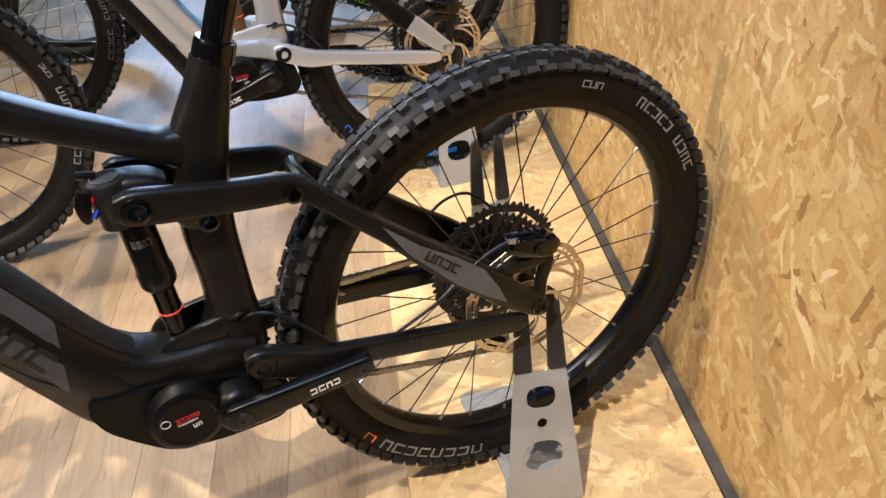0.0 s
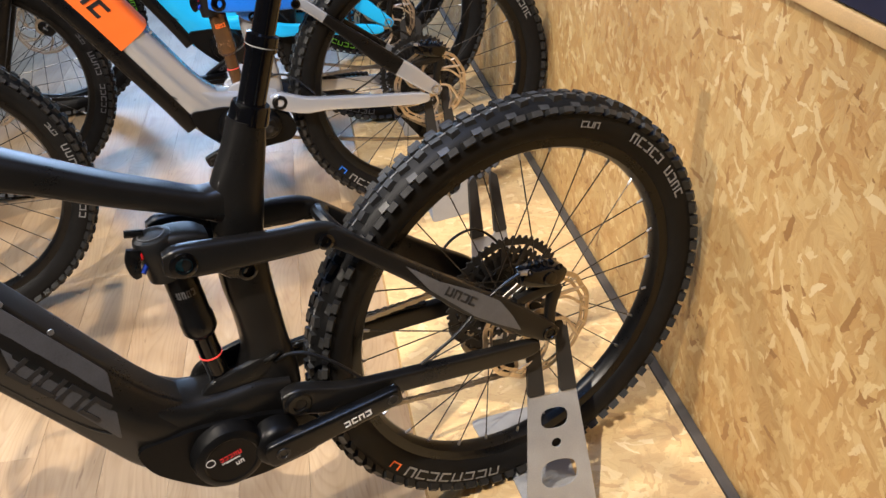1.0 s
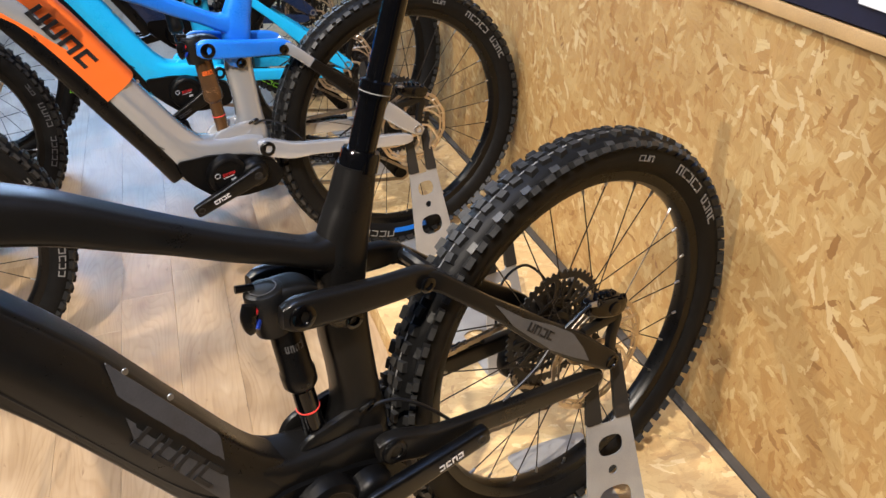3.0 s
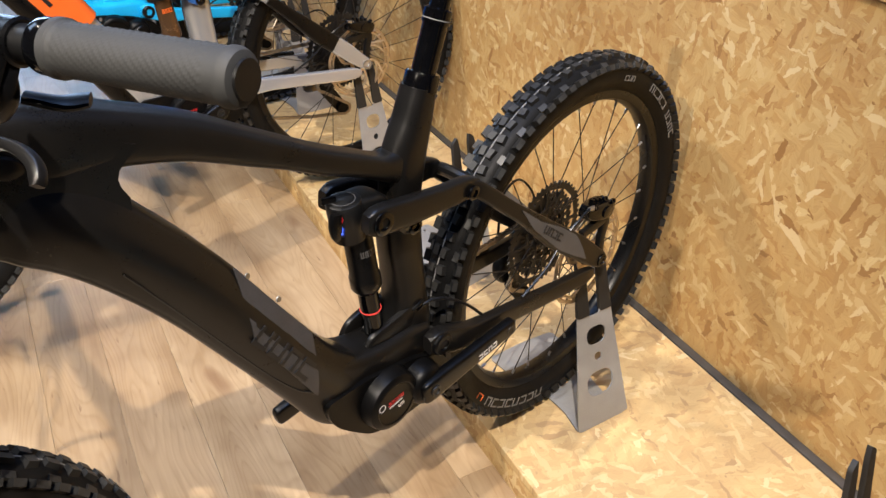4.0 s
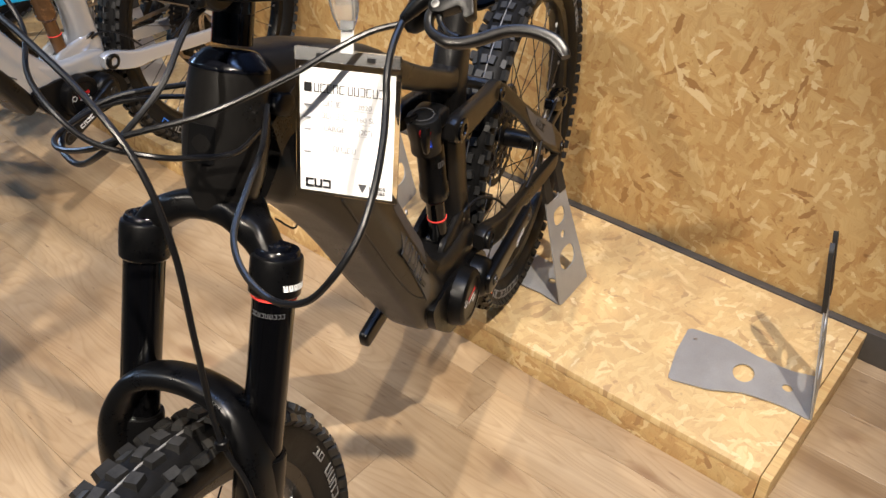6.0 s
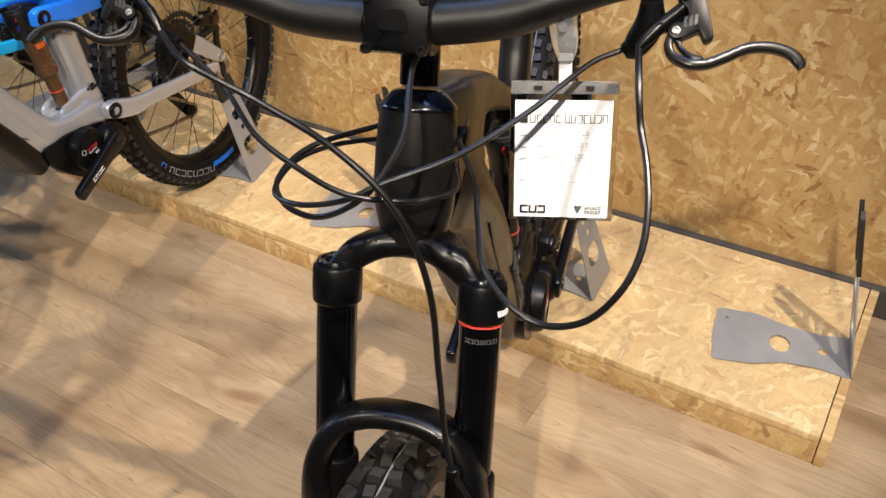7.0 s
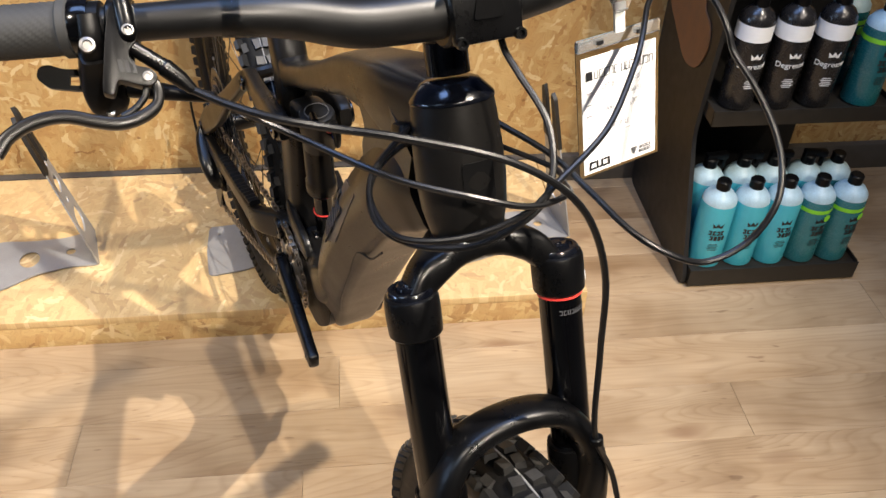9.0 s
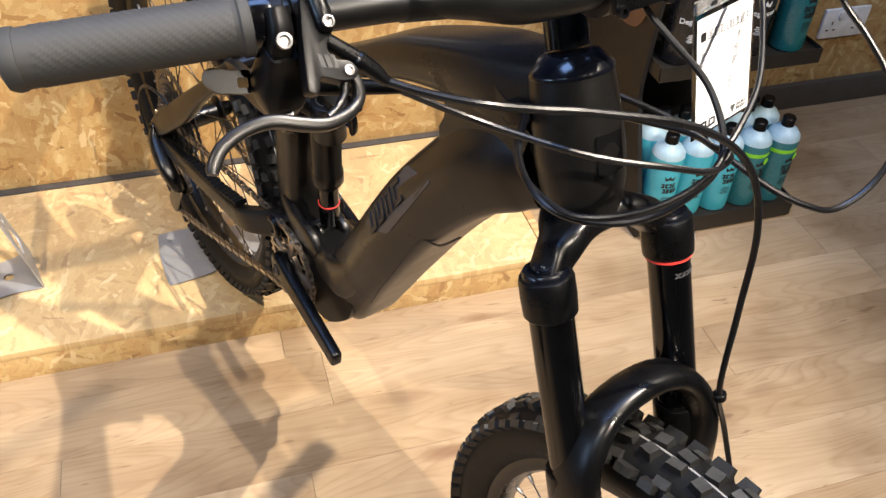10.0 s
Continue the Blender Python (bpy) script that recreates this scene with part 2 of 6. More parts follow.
GLOSSB = plain("gloss_black_alloy", (0.0015, 0.0015, 0.0018), 0.10, 0.0, 0.45, bump=0.0)
PLASTIC = plain("black_plastic", (0.0025, 0.0025, 0.0027), 0.36, 0.0, 0.17)
RUBBER = plain("tyre_rubber", (0.0055, 0.0054, 0.0054), 0.50, 0.0, 0.14, scale=60, lo=0.7, hi=1.5, bump=0.15)
# tread paler than casing, tops palest: light the blocks catch, put into colour
KNOB = plain("tyre_tread_rubber", (0.010, 0.0098, 0.0095), 0.50, 0.0, 0.30, scale=60, lo=0.7, hi=1.5, bump=0.2)
LIT_TOP = plain("lit_tread_top", (0.022, 0.0215, 0.0205), 0.46, 0.0, 0.42, scale=90, lo=0.6, hi=1.5, bump=0.25)
MARK = plain("pale_tyre_print", (0.19, 0.185, 0.18), 0.6, lo=0.7)
LABELGREY = plain("dim_grey_print", (0.075, 0.075, 0.08), 0.5)
GREYDECAL = plain("dark_grey_frame_panel", (0.048, 0.048, 0.052), 0.40, 0.0, 0.35)
PALEINK = plain("faded_ink", (0.30, 0.30, 0.33), 0.6)
DARKPRINT = plain("black_print", (0.008, 0.008, 0.009), 0.5)
WHITEPRINT = plain("white_print", (0.72, 0.72, 0.72), 0.5)
RED = plain("red_anodised", (0.55, 0.015, 0.02), 0.3)
REDGLOW = plain("red_o_ring_rubber", (0.75, 0.06, 0.05), 0.45)
BLUEANO = plain("blue_anodised", (0.012, 0.04, 0.30), 0.3, 0.6)
BOLT = plain("dull_bolt_steel", (0.20, 0.195, 0.19), 0.42, 1.0)
ALU = plain("brushed_aluminium", (0.42, 0.42, 0.43), 0.38, 1.0)
SPOKE = plain("black_steel_spoke", (0.05, 0.045, 0.04), 0.3, 0.8)
ROTOR = plain("brake_rotor_steel", (0.62, 0.53, 0.42), 0.38, 1.0, scale=80)
CHAINM = plain("dark_chain_steel", (0.36, 0.31, 0.25), 0.32, 0.9)
COG = plain("black_sprocket_steel", (0.035, 0.035, 0.036), 0.33, 0.7)
GRIP = plain("dark_grip_rubber", (0.022, 0.0225, 0.0225), 0.7, bump=0.1)
ORANGE = plain("orange_decal", (0.80, 0.14, 0.02), 0.35, lo=0.95, hi=1.03)
SILVER = Mat("silver_frame_paint", (0.46, 0.48, 0.51), 0.22, 0.6).m
SILVER2 = Mat("bright_silver_paint", (0.52, 0.54, 0.58), 0.20, 0.6).m
CAPGLOSS = plain("gloss_black_anodised", (0.0025, 0.003, 0.005), 0.16, 0.0, 0.6, bump=0.0)
NAVYPAINT = plain("navy_frame_paint", (0.012, 0.025, 0.07), 0.28, scale=12)
BLUE = plain("bright_blue_frame_paint", (0.012, 0.17, 0.72), 0.30, scale=12, lo=0.92, hi=1.08)
TURQ = plain("turquoise_frame_paint", (0.01, 0.42, 0.80), 0.30, scale=12, lo=0.92, hi=1.08)
BROWNSHOCK = plain("bronze_shock_coating", (0.14, 0.075, 0.035), 0.22, 0.6)
LIME = plain("lime_plastic", (0.22, 0.62, 0.03), 0.4)
PAPER = plain("white_card", (0.86, 0.87, 0.88), 0.6, lo=0.97, hi=1.02, bump=0.0)
CLEAR = clear("clear_plastic_sleeve")
CLIPC = clear("milky_clear_plastic", (0.90, 0.92, 0.94), 0.12, 0.0)
TAPE = clear("clear_tape_film", (0.95, 0.96, 0.97), 0.10)
CABLE = plain("black_cable_sheath", (0.005, 0.005, 0.0055), 0.33, 0.0, 0.35, bump=0.0)
SHELFM = plain("brown_black_shelf_steel", (0.022, 0.019, 0.015), 0.38, 0.3)
SHELFP = plain("black_side_panel", (0.006, 0.006, 0.006), 0.5)
CARDB = plain("brown_kraft_board", (0.16, 0.075, 0.03), 0.7)
BLUEB = Mat("blue_liquid_bottle", (0.06, 0.40, 0.50), 0.22).worn(scale=6, lo=0.85, hi=1.12, rough=(0.2, 0.3), bump=0.0)
TEALB = Mat("teal_liquid_bottle", (0.030, 0.16, 0.18), 0.25).worn(scale=6, lo=0.85, hi=1.12, rough=(0.22, 0.32), bump=0.0)
TEALD = Mat("dark_teal_bottle", (0.012, 0.115, 0.13), 0.3).worn(scale=6, lo=0.85, hi=1.12, rough=(0.22, 0.32), bump=0.0)
FROST = plain("frosted_bottle_shoulder", (0.36, 0.50, 0.56), 0.35)
CHAR = plain("charcoal_bottle", (0.013, 0.012, 0.012), 0.25)
SOCKET = plain("white_socket_plastic", (0.74, 0.74, 0.72), 0.4)


# ---------------------------------------------------------------- mesh helpers
def part(name, bm, material, parent=None, label="", smooth=35, bevel=0.0):
    """Links a bmesh as one mesh object under a thing or a part."""
    if isinstance(bm, bpy.types.Mesh):
        me = bm
    else:
        if bevel:
            edges = [e for e in bm.edges if len(e.link_faces) == 2 and e.calc_face_angle(0) > radians(40)]
            bmesh.ops.bevel(bm, geom=edges, offset=bevel, segments=2, affect="EDGES", profile=0.6)
        me = bpy.data.meshes.new(name)
        bm.normal_update()
        for f in bm.faces:
            f.smooth = True
        for e in bm.edges:
            e.smooth = not (len(e.link_faces) == 2 and e.calc_face_angle(0) > radians(smooth))
        bm.to_mesh(me)
        bm.free()
        for mat in material if isinstance(material, (list, tuple)) else (material,):
            me.materials.append(mat)
    ob = new(name, me)
    ob.parent = parent
    if label:
        ob["label"] = label
    return ob


def thing(name, m, label, category, group="", kind=""):
    ob = new(name)
    ob.empty_display_size = 0.05
    ob.matrix_world = m
    return tagged(ob, label, category, group, kind)


def smooth_path(pts, per=6):
    """Catmull-Rom through rows of numbers."""
    p = np.array(pts, float)
    if len(p) < 3:
        return p
    ext = np.vstack([2 * p[0] - p[1], p, 2 * p[-1] - p[-2]])
    out = []
    for i in range(1, len(ext) - 2):
        a, b, c, d = ext[i - 1 : i + 3]
        for s in np.linspace(0, 1, per, endpoint=False):
            out.append(0.5 * (2 * b + (c - a) * s + (2 * a - 5 * b + 4 * c - d) * s**2 + (3 * b - a - 3 * c + d) * s**3))
    out.append(p[-1])
    return np.array(out)


def skin(bm, rings, cap=True, closed=False, mat=0):
    """Joins rings of points into a tube."""
    vs = [[bm.verts.new(p) for p in r] for r in rings]
    n = len(vs[0])
    for a, b in zip(vs, vs[1:] + ([vs[0]] if closed else [])):
        for i in range(n):
            bm.faces.new((a[i], a[(i + 1) % n], b[(i + 1) % n], b[i])).material_index = mat
    if cap and not closed:
        bm.faces.new(list(reversed(vs[0]))).material_index = mat
        bm.faces.new(vs[-1]).material_index = mat
    return bm


def tube(pts, r, seg=12, per=6, bm=None, mat=0, straight=False):
    """A round tube along points; r: one radius, or one for each point."""
    bm = bm or bmesh.new()
    rr = [r] * len(pts) if isinstance(r, (int, float)) else r
    rows = np.array([[*p, q] for p, q in zip(pts, rr)], float)
    rows = rows if straight else smooth_path(rows, per)
    P = rows[:, :3]
    tang = np.gradient(P, axis=0)
    tang /= np.linalg.norm(tang, axis=1)[:, None] + 1e-12
    side = np.cross(tang[0], (0.0, 0.0, 1.0))
    if np.linalg.norm(side) < 0.1:
        side = np.cross(tang[0], (0.0, 1.0, 0.0))
    rings = []
    ang = np.linspace(0, 2 * math.pi, seg, endpoint=False)
    for p, t, q in zip(P, tang, rows[:, 3]):
        side = side - t * (side @ t)
        side /= np.linalg.norm(side)
        up = np.cross(side, t)
        rings.append([p + q * (math.cos(a) * side + math.sin(a) * up) for a in ang])
    return skin(bm, rings, mat=mat)


def loft(rows, power=2.6, seg=24, per=6, bm=None, mat=0, section=None):
    """A tube in the bike's plane through rows of (u, v, z, half height, half width); super-elliptic in section, or with a section of (side, up) points."""
    bm = bm or bmesh.new()
    rows = smooth_path(rows, per)
    P = rows[:, :3]
    tang = np.gradient(P, axis=0)
    tang /= np.linalg.norm(tang, axis=1)[:, None] + 1e-12
    rings = []
    for p, t, hh, ww in zip(P, tang, rows[:, 3], rows[:, 4]):
        up = np.cross(t, (0.0, 1.0, 0.0))
        up /= np.linalg.norm(up)
        side = np.cross(up, t)
        ring = [p + side * ww * a + up * hh * b for a, b in section or ()]
        for a in () if section else np.linspace(0, 2 * math.pi, seg, endpoint=False):
            c, s = math.cos(a), math.sin(a)
            ring.append(p + side * ww * math.copysign(abs(c) ** (2 / power), c) + up * hh * math.copysign(abs(s) ** (2 / power), s))
        rings.append(ring)
    return skin(bm, rings, mat=mat)


def turned(profile, origin=(0, 0, 0), axis=(0, 1, 0), seg=32, bm=None, mat=0, cap=True):
    """A turned solid: profile rows (along, radius) about an axis."""
    bm = bm or bmesh.new()
    ax = Vector(axis).normalized()
    s = ax.orthogonal().normalized()
    t = ax.cross(s)
    o = Vector(origin)
    rings = [[o + ax * d + (s * math.cos(a) + t * math.sin(a)) * max(r, 1e-5) for a in np.linspace(0, 2 * math.pi, seg, endpoint=False)] for d, r in profile]
    return skin(bm, rings, cap=cap, mat=mat)


def box(size, centre=(0, 0, 0), m=None, bm=None, mat=0):
    bm = bm or bmesh.new()
    got = bmesh.ops.create_cube(bm, size=1.0)["verts"]
    M = (m or Matrix()) @ Matrix.Translation(centre) @ Matrix.Diagonal((*size, 1))
    bmesh.ops.transform(bm, matrix=M, verts=got)
    for f in {f for v in got for f in v.link_faces}:
        f.material_index = mat
    return bm


def slab(outline, lo, hi, bm=None, mat=0, place=lambda a, b, c: (a, c, b)):
    """Extrudes an outline of (a, b) from c = lo to hi; place() turns (a, b, c) into a point."""
    bm = bm or bmesh.new()
    rings = [[place(a, b, c) for a, b in outline] for c in (lo, hi)]
    return skin(bm, rings, mat=mat)


def rounded(outline, r, seg=4):
    """Rounds the corners of an outline."""
    out = []
    n = len(outline)
    for i in range(n):
        p, q, s = (np.array(outline[(i + k) % n], float) for k in (-1, 0, 1))
        a, b = p - q, s - q
        rr = min(r, 0.45 * np.linalg.norm(a), 0.45 * np.linalg.norm(b))
        a, b = q + a / np.linalg.norm(a) * rr, q + b / np.linalg.norm(b) * rr
        for k in np.linspace(0, 1, seg + 1):
            out.append(tuple((1 - k) ** 2 * a + 2 * k * (1 - k) * q + k * k * b))
    return out


def marks(count, height, width, gap, place, depth=0.0006, seed=1, slant=0.0, stroke=0.22):
    """A row of plain open blocks in place of a maker's mark; place(s, h, d) gives a point."""
    rng = random.Random(seed)
    bm = bmesh.new()
    st = stroke * height
    for i in range(count):
        s0 = i * (width + gap)
        bars = [(0, 0, st, height), (0, height - st, width, height), (0, 0, width, st), (width - st, 0, width, height)]
        bars.pop(rng.choice((0, 1, 2, 3)))
        for a0, b0, a1, b1 in bars:
            steps = 3
            rings = []
            for k in range(steps + 1):
                a = a0 + (a1 - a0) * k / steps
                rings.append([place(s0 + a + slant * b, b, d) for b, d in ((b0, 0), (b1, 0), (b1, depth), (b0, depth))])
            skin(bm, rings)
    bmesh.ops.recalc_face_normals(bm, faces=bm.faces)
    return bm


def words(text, size, m, material, parent, name="lettering", depth=0.0004):
    """Readable words in the built-in font, as a mesh."""
    c = bpy.data.curves.new(name, "FONT")
    c.body, c.size, c.extrude, c.align_x = text, size, depth, "CENTER"
    tmp = bpy.data.objects.new(name, c)
    scene.collection.objects.link(tmp)
    dg = bpy.context.evaluated_depsgraph_get()
    me = bpy.data.meshes.new_from_object(tmp.evaluated_get(dg))
    bpy.data.objects.remove(tmp)
    me.materials.clear()
    me.materials.append(material)
    ob = new(name, me)
    ob.parent = parent
    ob.matrix_local = m
    return ob

# ---------------------------------------------------------------- the room
DECK, DEPTH, DECK_END = 0.075, 0.53, 0.692


def block(name, lo, hi, material, label="", bevel=0.0, kind="structure", parent=None):
    size = [b - a for a, b in zip(lo, hi)]
    mid = [(a + b) / 2 for a, b in zip(lo, hi)]
    ob = part(name, box(size, mid), material, parent, bevel=bevel)
    return tagged(ob, label, kind=kind)


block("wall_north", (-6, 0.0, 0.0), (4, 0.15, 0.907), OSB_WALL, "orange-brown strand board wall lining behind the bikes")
block("wall_north_upper", (-6, 0.004, 0.907), (4, 0.15, 3.2), NAVY, "dark navy painted upper wall above the batten")
block("wall_south", (-6, -6.15, 0), (4, -6, 3.2), PAINT, "plain grey painted wall")
block("wall_east", (4, -6, 0), (4.15, 0.15, 3.2), PAINT, "plain grey painted wall")
block("wall_west", (-6.15, -6, 0), (-6, 0.15, 3.2), PAINT, "plain grey painted wall")
block("ceiling", (-6.15, -6.15, 3.2), (4.15, 0.15, 3.3), CEIL, "dark painted shop ceiling")
block("trim", (-6, -0.010, 0.905), (4, 0.006, 0.926), PINE, "pale pine batten along the wall top", bevel=0.002)
block("baseboard", (-6, -0.022, 0.0), (4, -0.001, 0.078), SKIRT, "dark grey skirting board along the wall", bevel=0.003)

# banner with white block letters above the batten
banner = thing("wall_banner", pose(0, -0.004, 0.93), "dark navy wall banner with large white block letters", "banner")
part("panel", box((4.6, 0.006, 0.62), (-1.95, 0.0, 0.31)), NAVY, banner, bevel=0.001)
for k, shape in enumerate((
    [(0.028, 0.038), (0.070, 0.034), (0.070, 0.30), (0.028, 0.30)],
    [(0.090, 0.030), (0.215, 0.027), (0.215, 0.062), (0.148, 0.064), (0.148, 0.30), (0.090, 0.30)],
    [(-0.34, 0.036), (-0.21, 0.036), (-0.21, 0.30), (-0.34, 0.30)],
)):
    part("block_letter", slab(shape, -0.007, -0.003), WHITE, banner, "white block letter")

# raised deck of strand board
deck = thing("display_platform", pose(0, 0, 0), "low strand board display platform along the wall", "platform", kind="structure")
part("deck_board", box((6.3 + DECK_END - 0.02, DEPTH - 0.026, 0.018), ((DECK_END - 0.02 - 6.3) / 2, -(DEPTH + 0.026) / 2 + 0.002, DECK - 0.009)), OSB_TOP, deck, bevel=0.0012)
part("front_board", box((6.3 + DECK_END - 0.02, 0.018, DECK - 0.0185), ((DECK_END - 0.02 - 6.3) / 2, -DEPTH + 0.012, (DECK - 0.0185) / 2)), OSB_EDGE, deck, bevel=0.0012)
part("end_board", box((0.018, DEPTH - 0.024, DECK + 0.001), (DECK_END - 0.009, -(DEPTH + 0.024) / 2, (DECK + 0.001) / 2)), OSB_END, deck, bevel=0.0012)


# ---------------------------------------------------------------- rear-wheel stands
def holed(outer, holes, thick, seg=24):
    """A sheet in the xz plane with round-cornered holes, filled by triangulation, then thickened."""
    bm = bmesh.new()
    loops = [outer] + holes
    edges = []
    for loop in loops:
        vs = [bm.verts.new((a, 0, b)) for a, b in loop]
        edges += [bm.edges.new((vs[i], vs[(i + 1) % len(vs)])) for i in range(len(vs))]
    bmesh.ops.triangle_fill(bm, use_beauty=True, use_dissolve=False, edges=edges)
    got = bmesh.ops.extrude_face_region(bm, geom=bm.faces[:])["geom"]
    bmesh.ops.translate(bm, vec=(0, thick, 0), verts=[g for g in got if isinstance(g, bmesh.types.BMVert)])
    bmesh.ops.recalc_face_normals(bm, faces=bm.faces)
    return bm


def oval(cx, cz, a, b, power=2.0, seg=22):
    out = []
    for k in range(seg):
        t = 2 * math.pi * k / seg
        c, s = math.cos(t), math.sin(t)
        out.append((cx + a * math.copysign(abs(c) ** (2 / power), c), cz + b * math.copysign(abs(s) ** (2 / power), s)))
    return out


def build_stand(m, tilt):
    st = thing("bike_stand", m, "grey bent sheet-steel wheel stand with two black prongs", "stand", "rear wheel stands along the wall")
    lean = pose(0, 0, 0.003, 0, 0, 0) @ Matrix.Rotation(radians(-tilt), 4, "Y") @ Matrix.Rotation(radians(90), 4, "Z")
    outer = rounded([(-0.064, 0.0), (0.064, 0.0), (0.0405, 0.246), (0.014, 0.246), (0.012, 0.232), (-0.012, 0.232), (-0.014, 0.246), (-0.0405, 0.246)], 0.004, 2)
    upright = part("upright", holed(outer, [oval(0.0, 0.19, 0.0235, 0.019, 2.6), oval(0.0, 0.145, 0.0085, 0.0085), oval(0.0, 0.088, 0.032, 0.026, 2.6)], 0.003), STEEL_PLATE, st, smooth=30)
    upright.matrix_local = lean
    for s in (-1, 1):
        pr = part("prong", slab(rounded([(s * 0.013, 0.236), (s * 0.042, 0.236), (s * 0.033, 0.36), (s * 0.019, 0.372), (s * 0.015, 0.35)], 0.004, 2), -0.0025, 0.0055), PRONG, upright, "black sleeved prong")
    base = [(0.0, -0.064), (0.0, 0.064), (-0.06, 0.052), (-0.13, 0.062), (-0.19, 0.084), (-0.272, 0.086), (-0.276, 0.0), (-0.270, -0.084), (-0.19, -0.078), (-0.13, -0.055), (-0.06, -0.052)]
    sole = part("base_plate", holed(rounded(base, 0.012, 3), [oval(-0.14, 0.0, 0.021, 0.027), oval(-0.055, 0.0, 0.010, 0.010)], 0.003), STEEL_PLATE, st, smooth=30)
    # a thin sheet lying on the deck, slightly sprung
    for v in sole.data.vertices:
        x, y, z = v.co
        v.co = (x, z, 0.0006 + (0.003 - y) + 0.004 * math.sin(min(1, max(0, -x / 0.27)) * math.pi))
    sole.data.flip_normals() if sole.data.polygons[0].normal.z < -2 else None
    for sx in (-0.25, -0.20):
        part("screw", turned([(0, 0.004), (0.0016, 0.0036), (0.002, 0.001)], (sx, 0.055 if sx < -0.22 else -0.05, 0.004), (0, 0, 1), 10), ALU, sole)
    return st


for sx, sy, turn, tilt in ((0.142, -0.312, 5, 17), (0.680, -0.284, 12, 10), (-0.378, -0.300, 16, 11), (-0.906, -0.304, 15, 15), (-1.47, -0.305, 8, 12), (-1.66, -0.30, 4, 15)):
    build_stand(pose(sx, sy, DECK, 0, 0, turn), tilt)


# ---------------------------------------------------------------- wheels
R_TYRE, R_CASE, HALF = 0.358, 0.350, 0.0315


def tyre_bm():
    """Tyre casing about the y axis."""
    bm = bmesh.new()
    prof = [(-0.0155, 0.292), (-0.022, 0.296), (-0.0290, 0.309), (-0.0315, 0.322), (-0.0290, 0.335), (-0.022, 0.3445), (-0.012, 0.3495), (0.0, 0.351)]
    prof = prof + [(-d, r) for d, r in reversed(prof[:-1])]
    n = 96
    vs = [[bm.verts.new((r * math.cos(2 * math.pi * k / n), d, r * math.sin(2 * math.pi * k / n))) for d, r in prof] for k in range(n)]
    for k in range(n):
        a, b = vs[k], vs[(k + 1) % n]
        for i in range(len(prof) - 1):
            bm.faces.new((a[i], b[i], b[i + 1], a[i + 1]))
    bmesh.ops.recalc_face_normals(bm, faces=bm.faces)
    return bm


def tread_bm():
    """Staggered tread blocks round the casing."""
    bm = bmesh.new()

    def block(ang, v, long, wide, top, twist=0.0, tilt=0.0):
        c, s = math.cos(ang), math.sin(ang)
        rad, tan, ax = np.array((c, 0, s)), np.array((-s, 0, c)), np.array((0, 1.0, 0))
        if tilt:
            ct, stt = math.cos(tilt), math.sin(tilt)
            rad, ax = rad * ct + ax * stt, ax * ct - rad * stt
        ax2, tan2 = ax * math.cos(twist) + tan * math.sin(twist), tan * math.cos(twist) - ax * math.sin(twist)
        foot = np.array((c, 0, s)) * (0.3475 if not tilt else 0.3375) + np.array((0, v, 0))
        rings = []
        for h, k in ((-0.003, 1.10), (top + 0.0022, 0.88)):
            rings.append([foot + rad * h + ax2 * i * wide * k + tan2 * j * long * k for i, j in ((-1, -1), (1, -1), (1, 1), (-1, 1))])
        lo, hi = [[bm.verts.new(p) for p in r] for r in rings]
        for i in range(4):
            bm.faces.new((lo[i], lo[(i + 1) % 4], hi[(i + 1) % 4], hi[i]))
        # block tops take the paler material, painting in light from above
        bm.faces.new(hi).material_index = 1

    m = 80
    for k in range(m):
        a = 2 * math.pi * k / m
        step = 2 * math.pi / m
        if k % 2:
            block(a, -0.0070, 0.0086, 0.0056, 0.0060, 0.12)
            block(a, 0.0070, 0.0086, 0.0056, 0.0060, -0.12)
            block(a, -0.0215, 0.0085, 0.0052, 0.0062, 0.1, -0.45)
            block(a, 0.0215, 0.0085, 0.0052, 0.0062, -0.1, 0.45)
        else:
            block(a, -0.0086, 0.0076, 0.0068, 0.0058, -0.15)
            block(a, 0.0086, 0.0076, 0.0068, 0.0058, 0.15)
        block(a + step * 0.3, -0.0285, 0.0082 if k % 2 else 0.0098, 0.0046, 0.0070, 0, -0.95)
        block(a + step * 0.3, 0.0285, 0.0082 if k % 2 else 0.0098, 0.0046, 0.0070, 0, 0.95)
    bmesh.ops.recalc_face_normals(bm, faces=bm.faces)
    return bm


def rim_bm():
    prof = [(-0.0175, 0.297), (-0.0185, 0.290), (-0.015, 0.278), (-0.006, 0.2725), (0.006, 0.2725), (0.015, 0.278), (0.0185, 0.290), (0.0175, 0.297), (0.012, 0.291), (-0.012, 0.291)]
    bm = bmesh.new()
    n = 96
    skin(bm, [[(r * math.cos(2 * math.pi * k / n), d, r * math.sin(2 * math.pi * k / n)) for d, r in prof] for k in range(n)], closed=True)
    bmesh.ops.recalc_face_normals(bm, faces=bm.faces)
    return bm


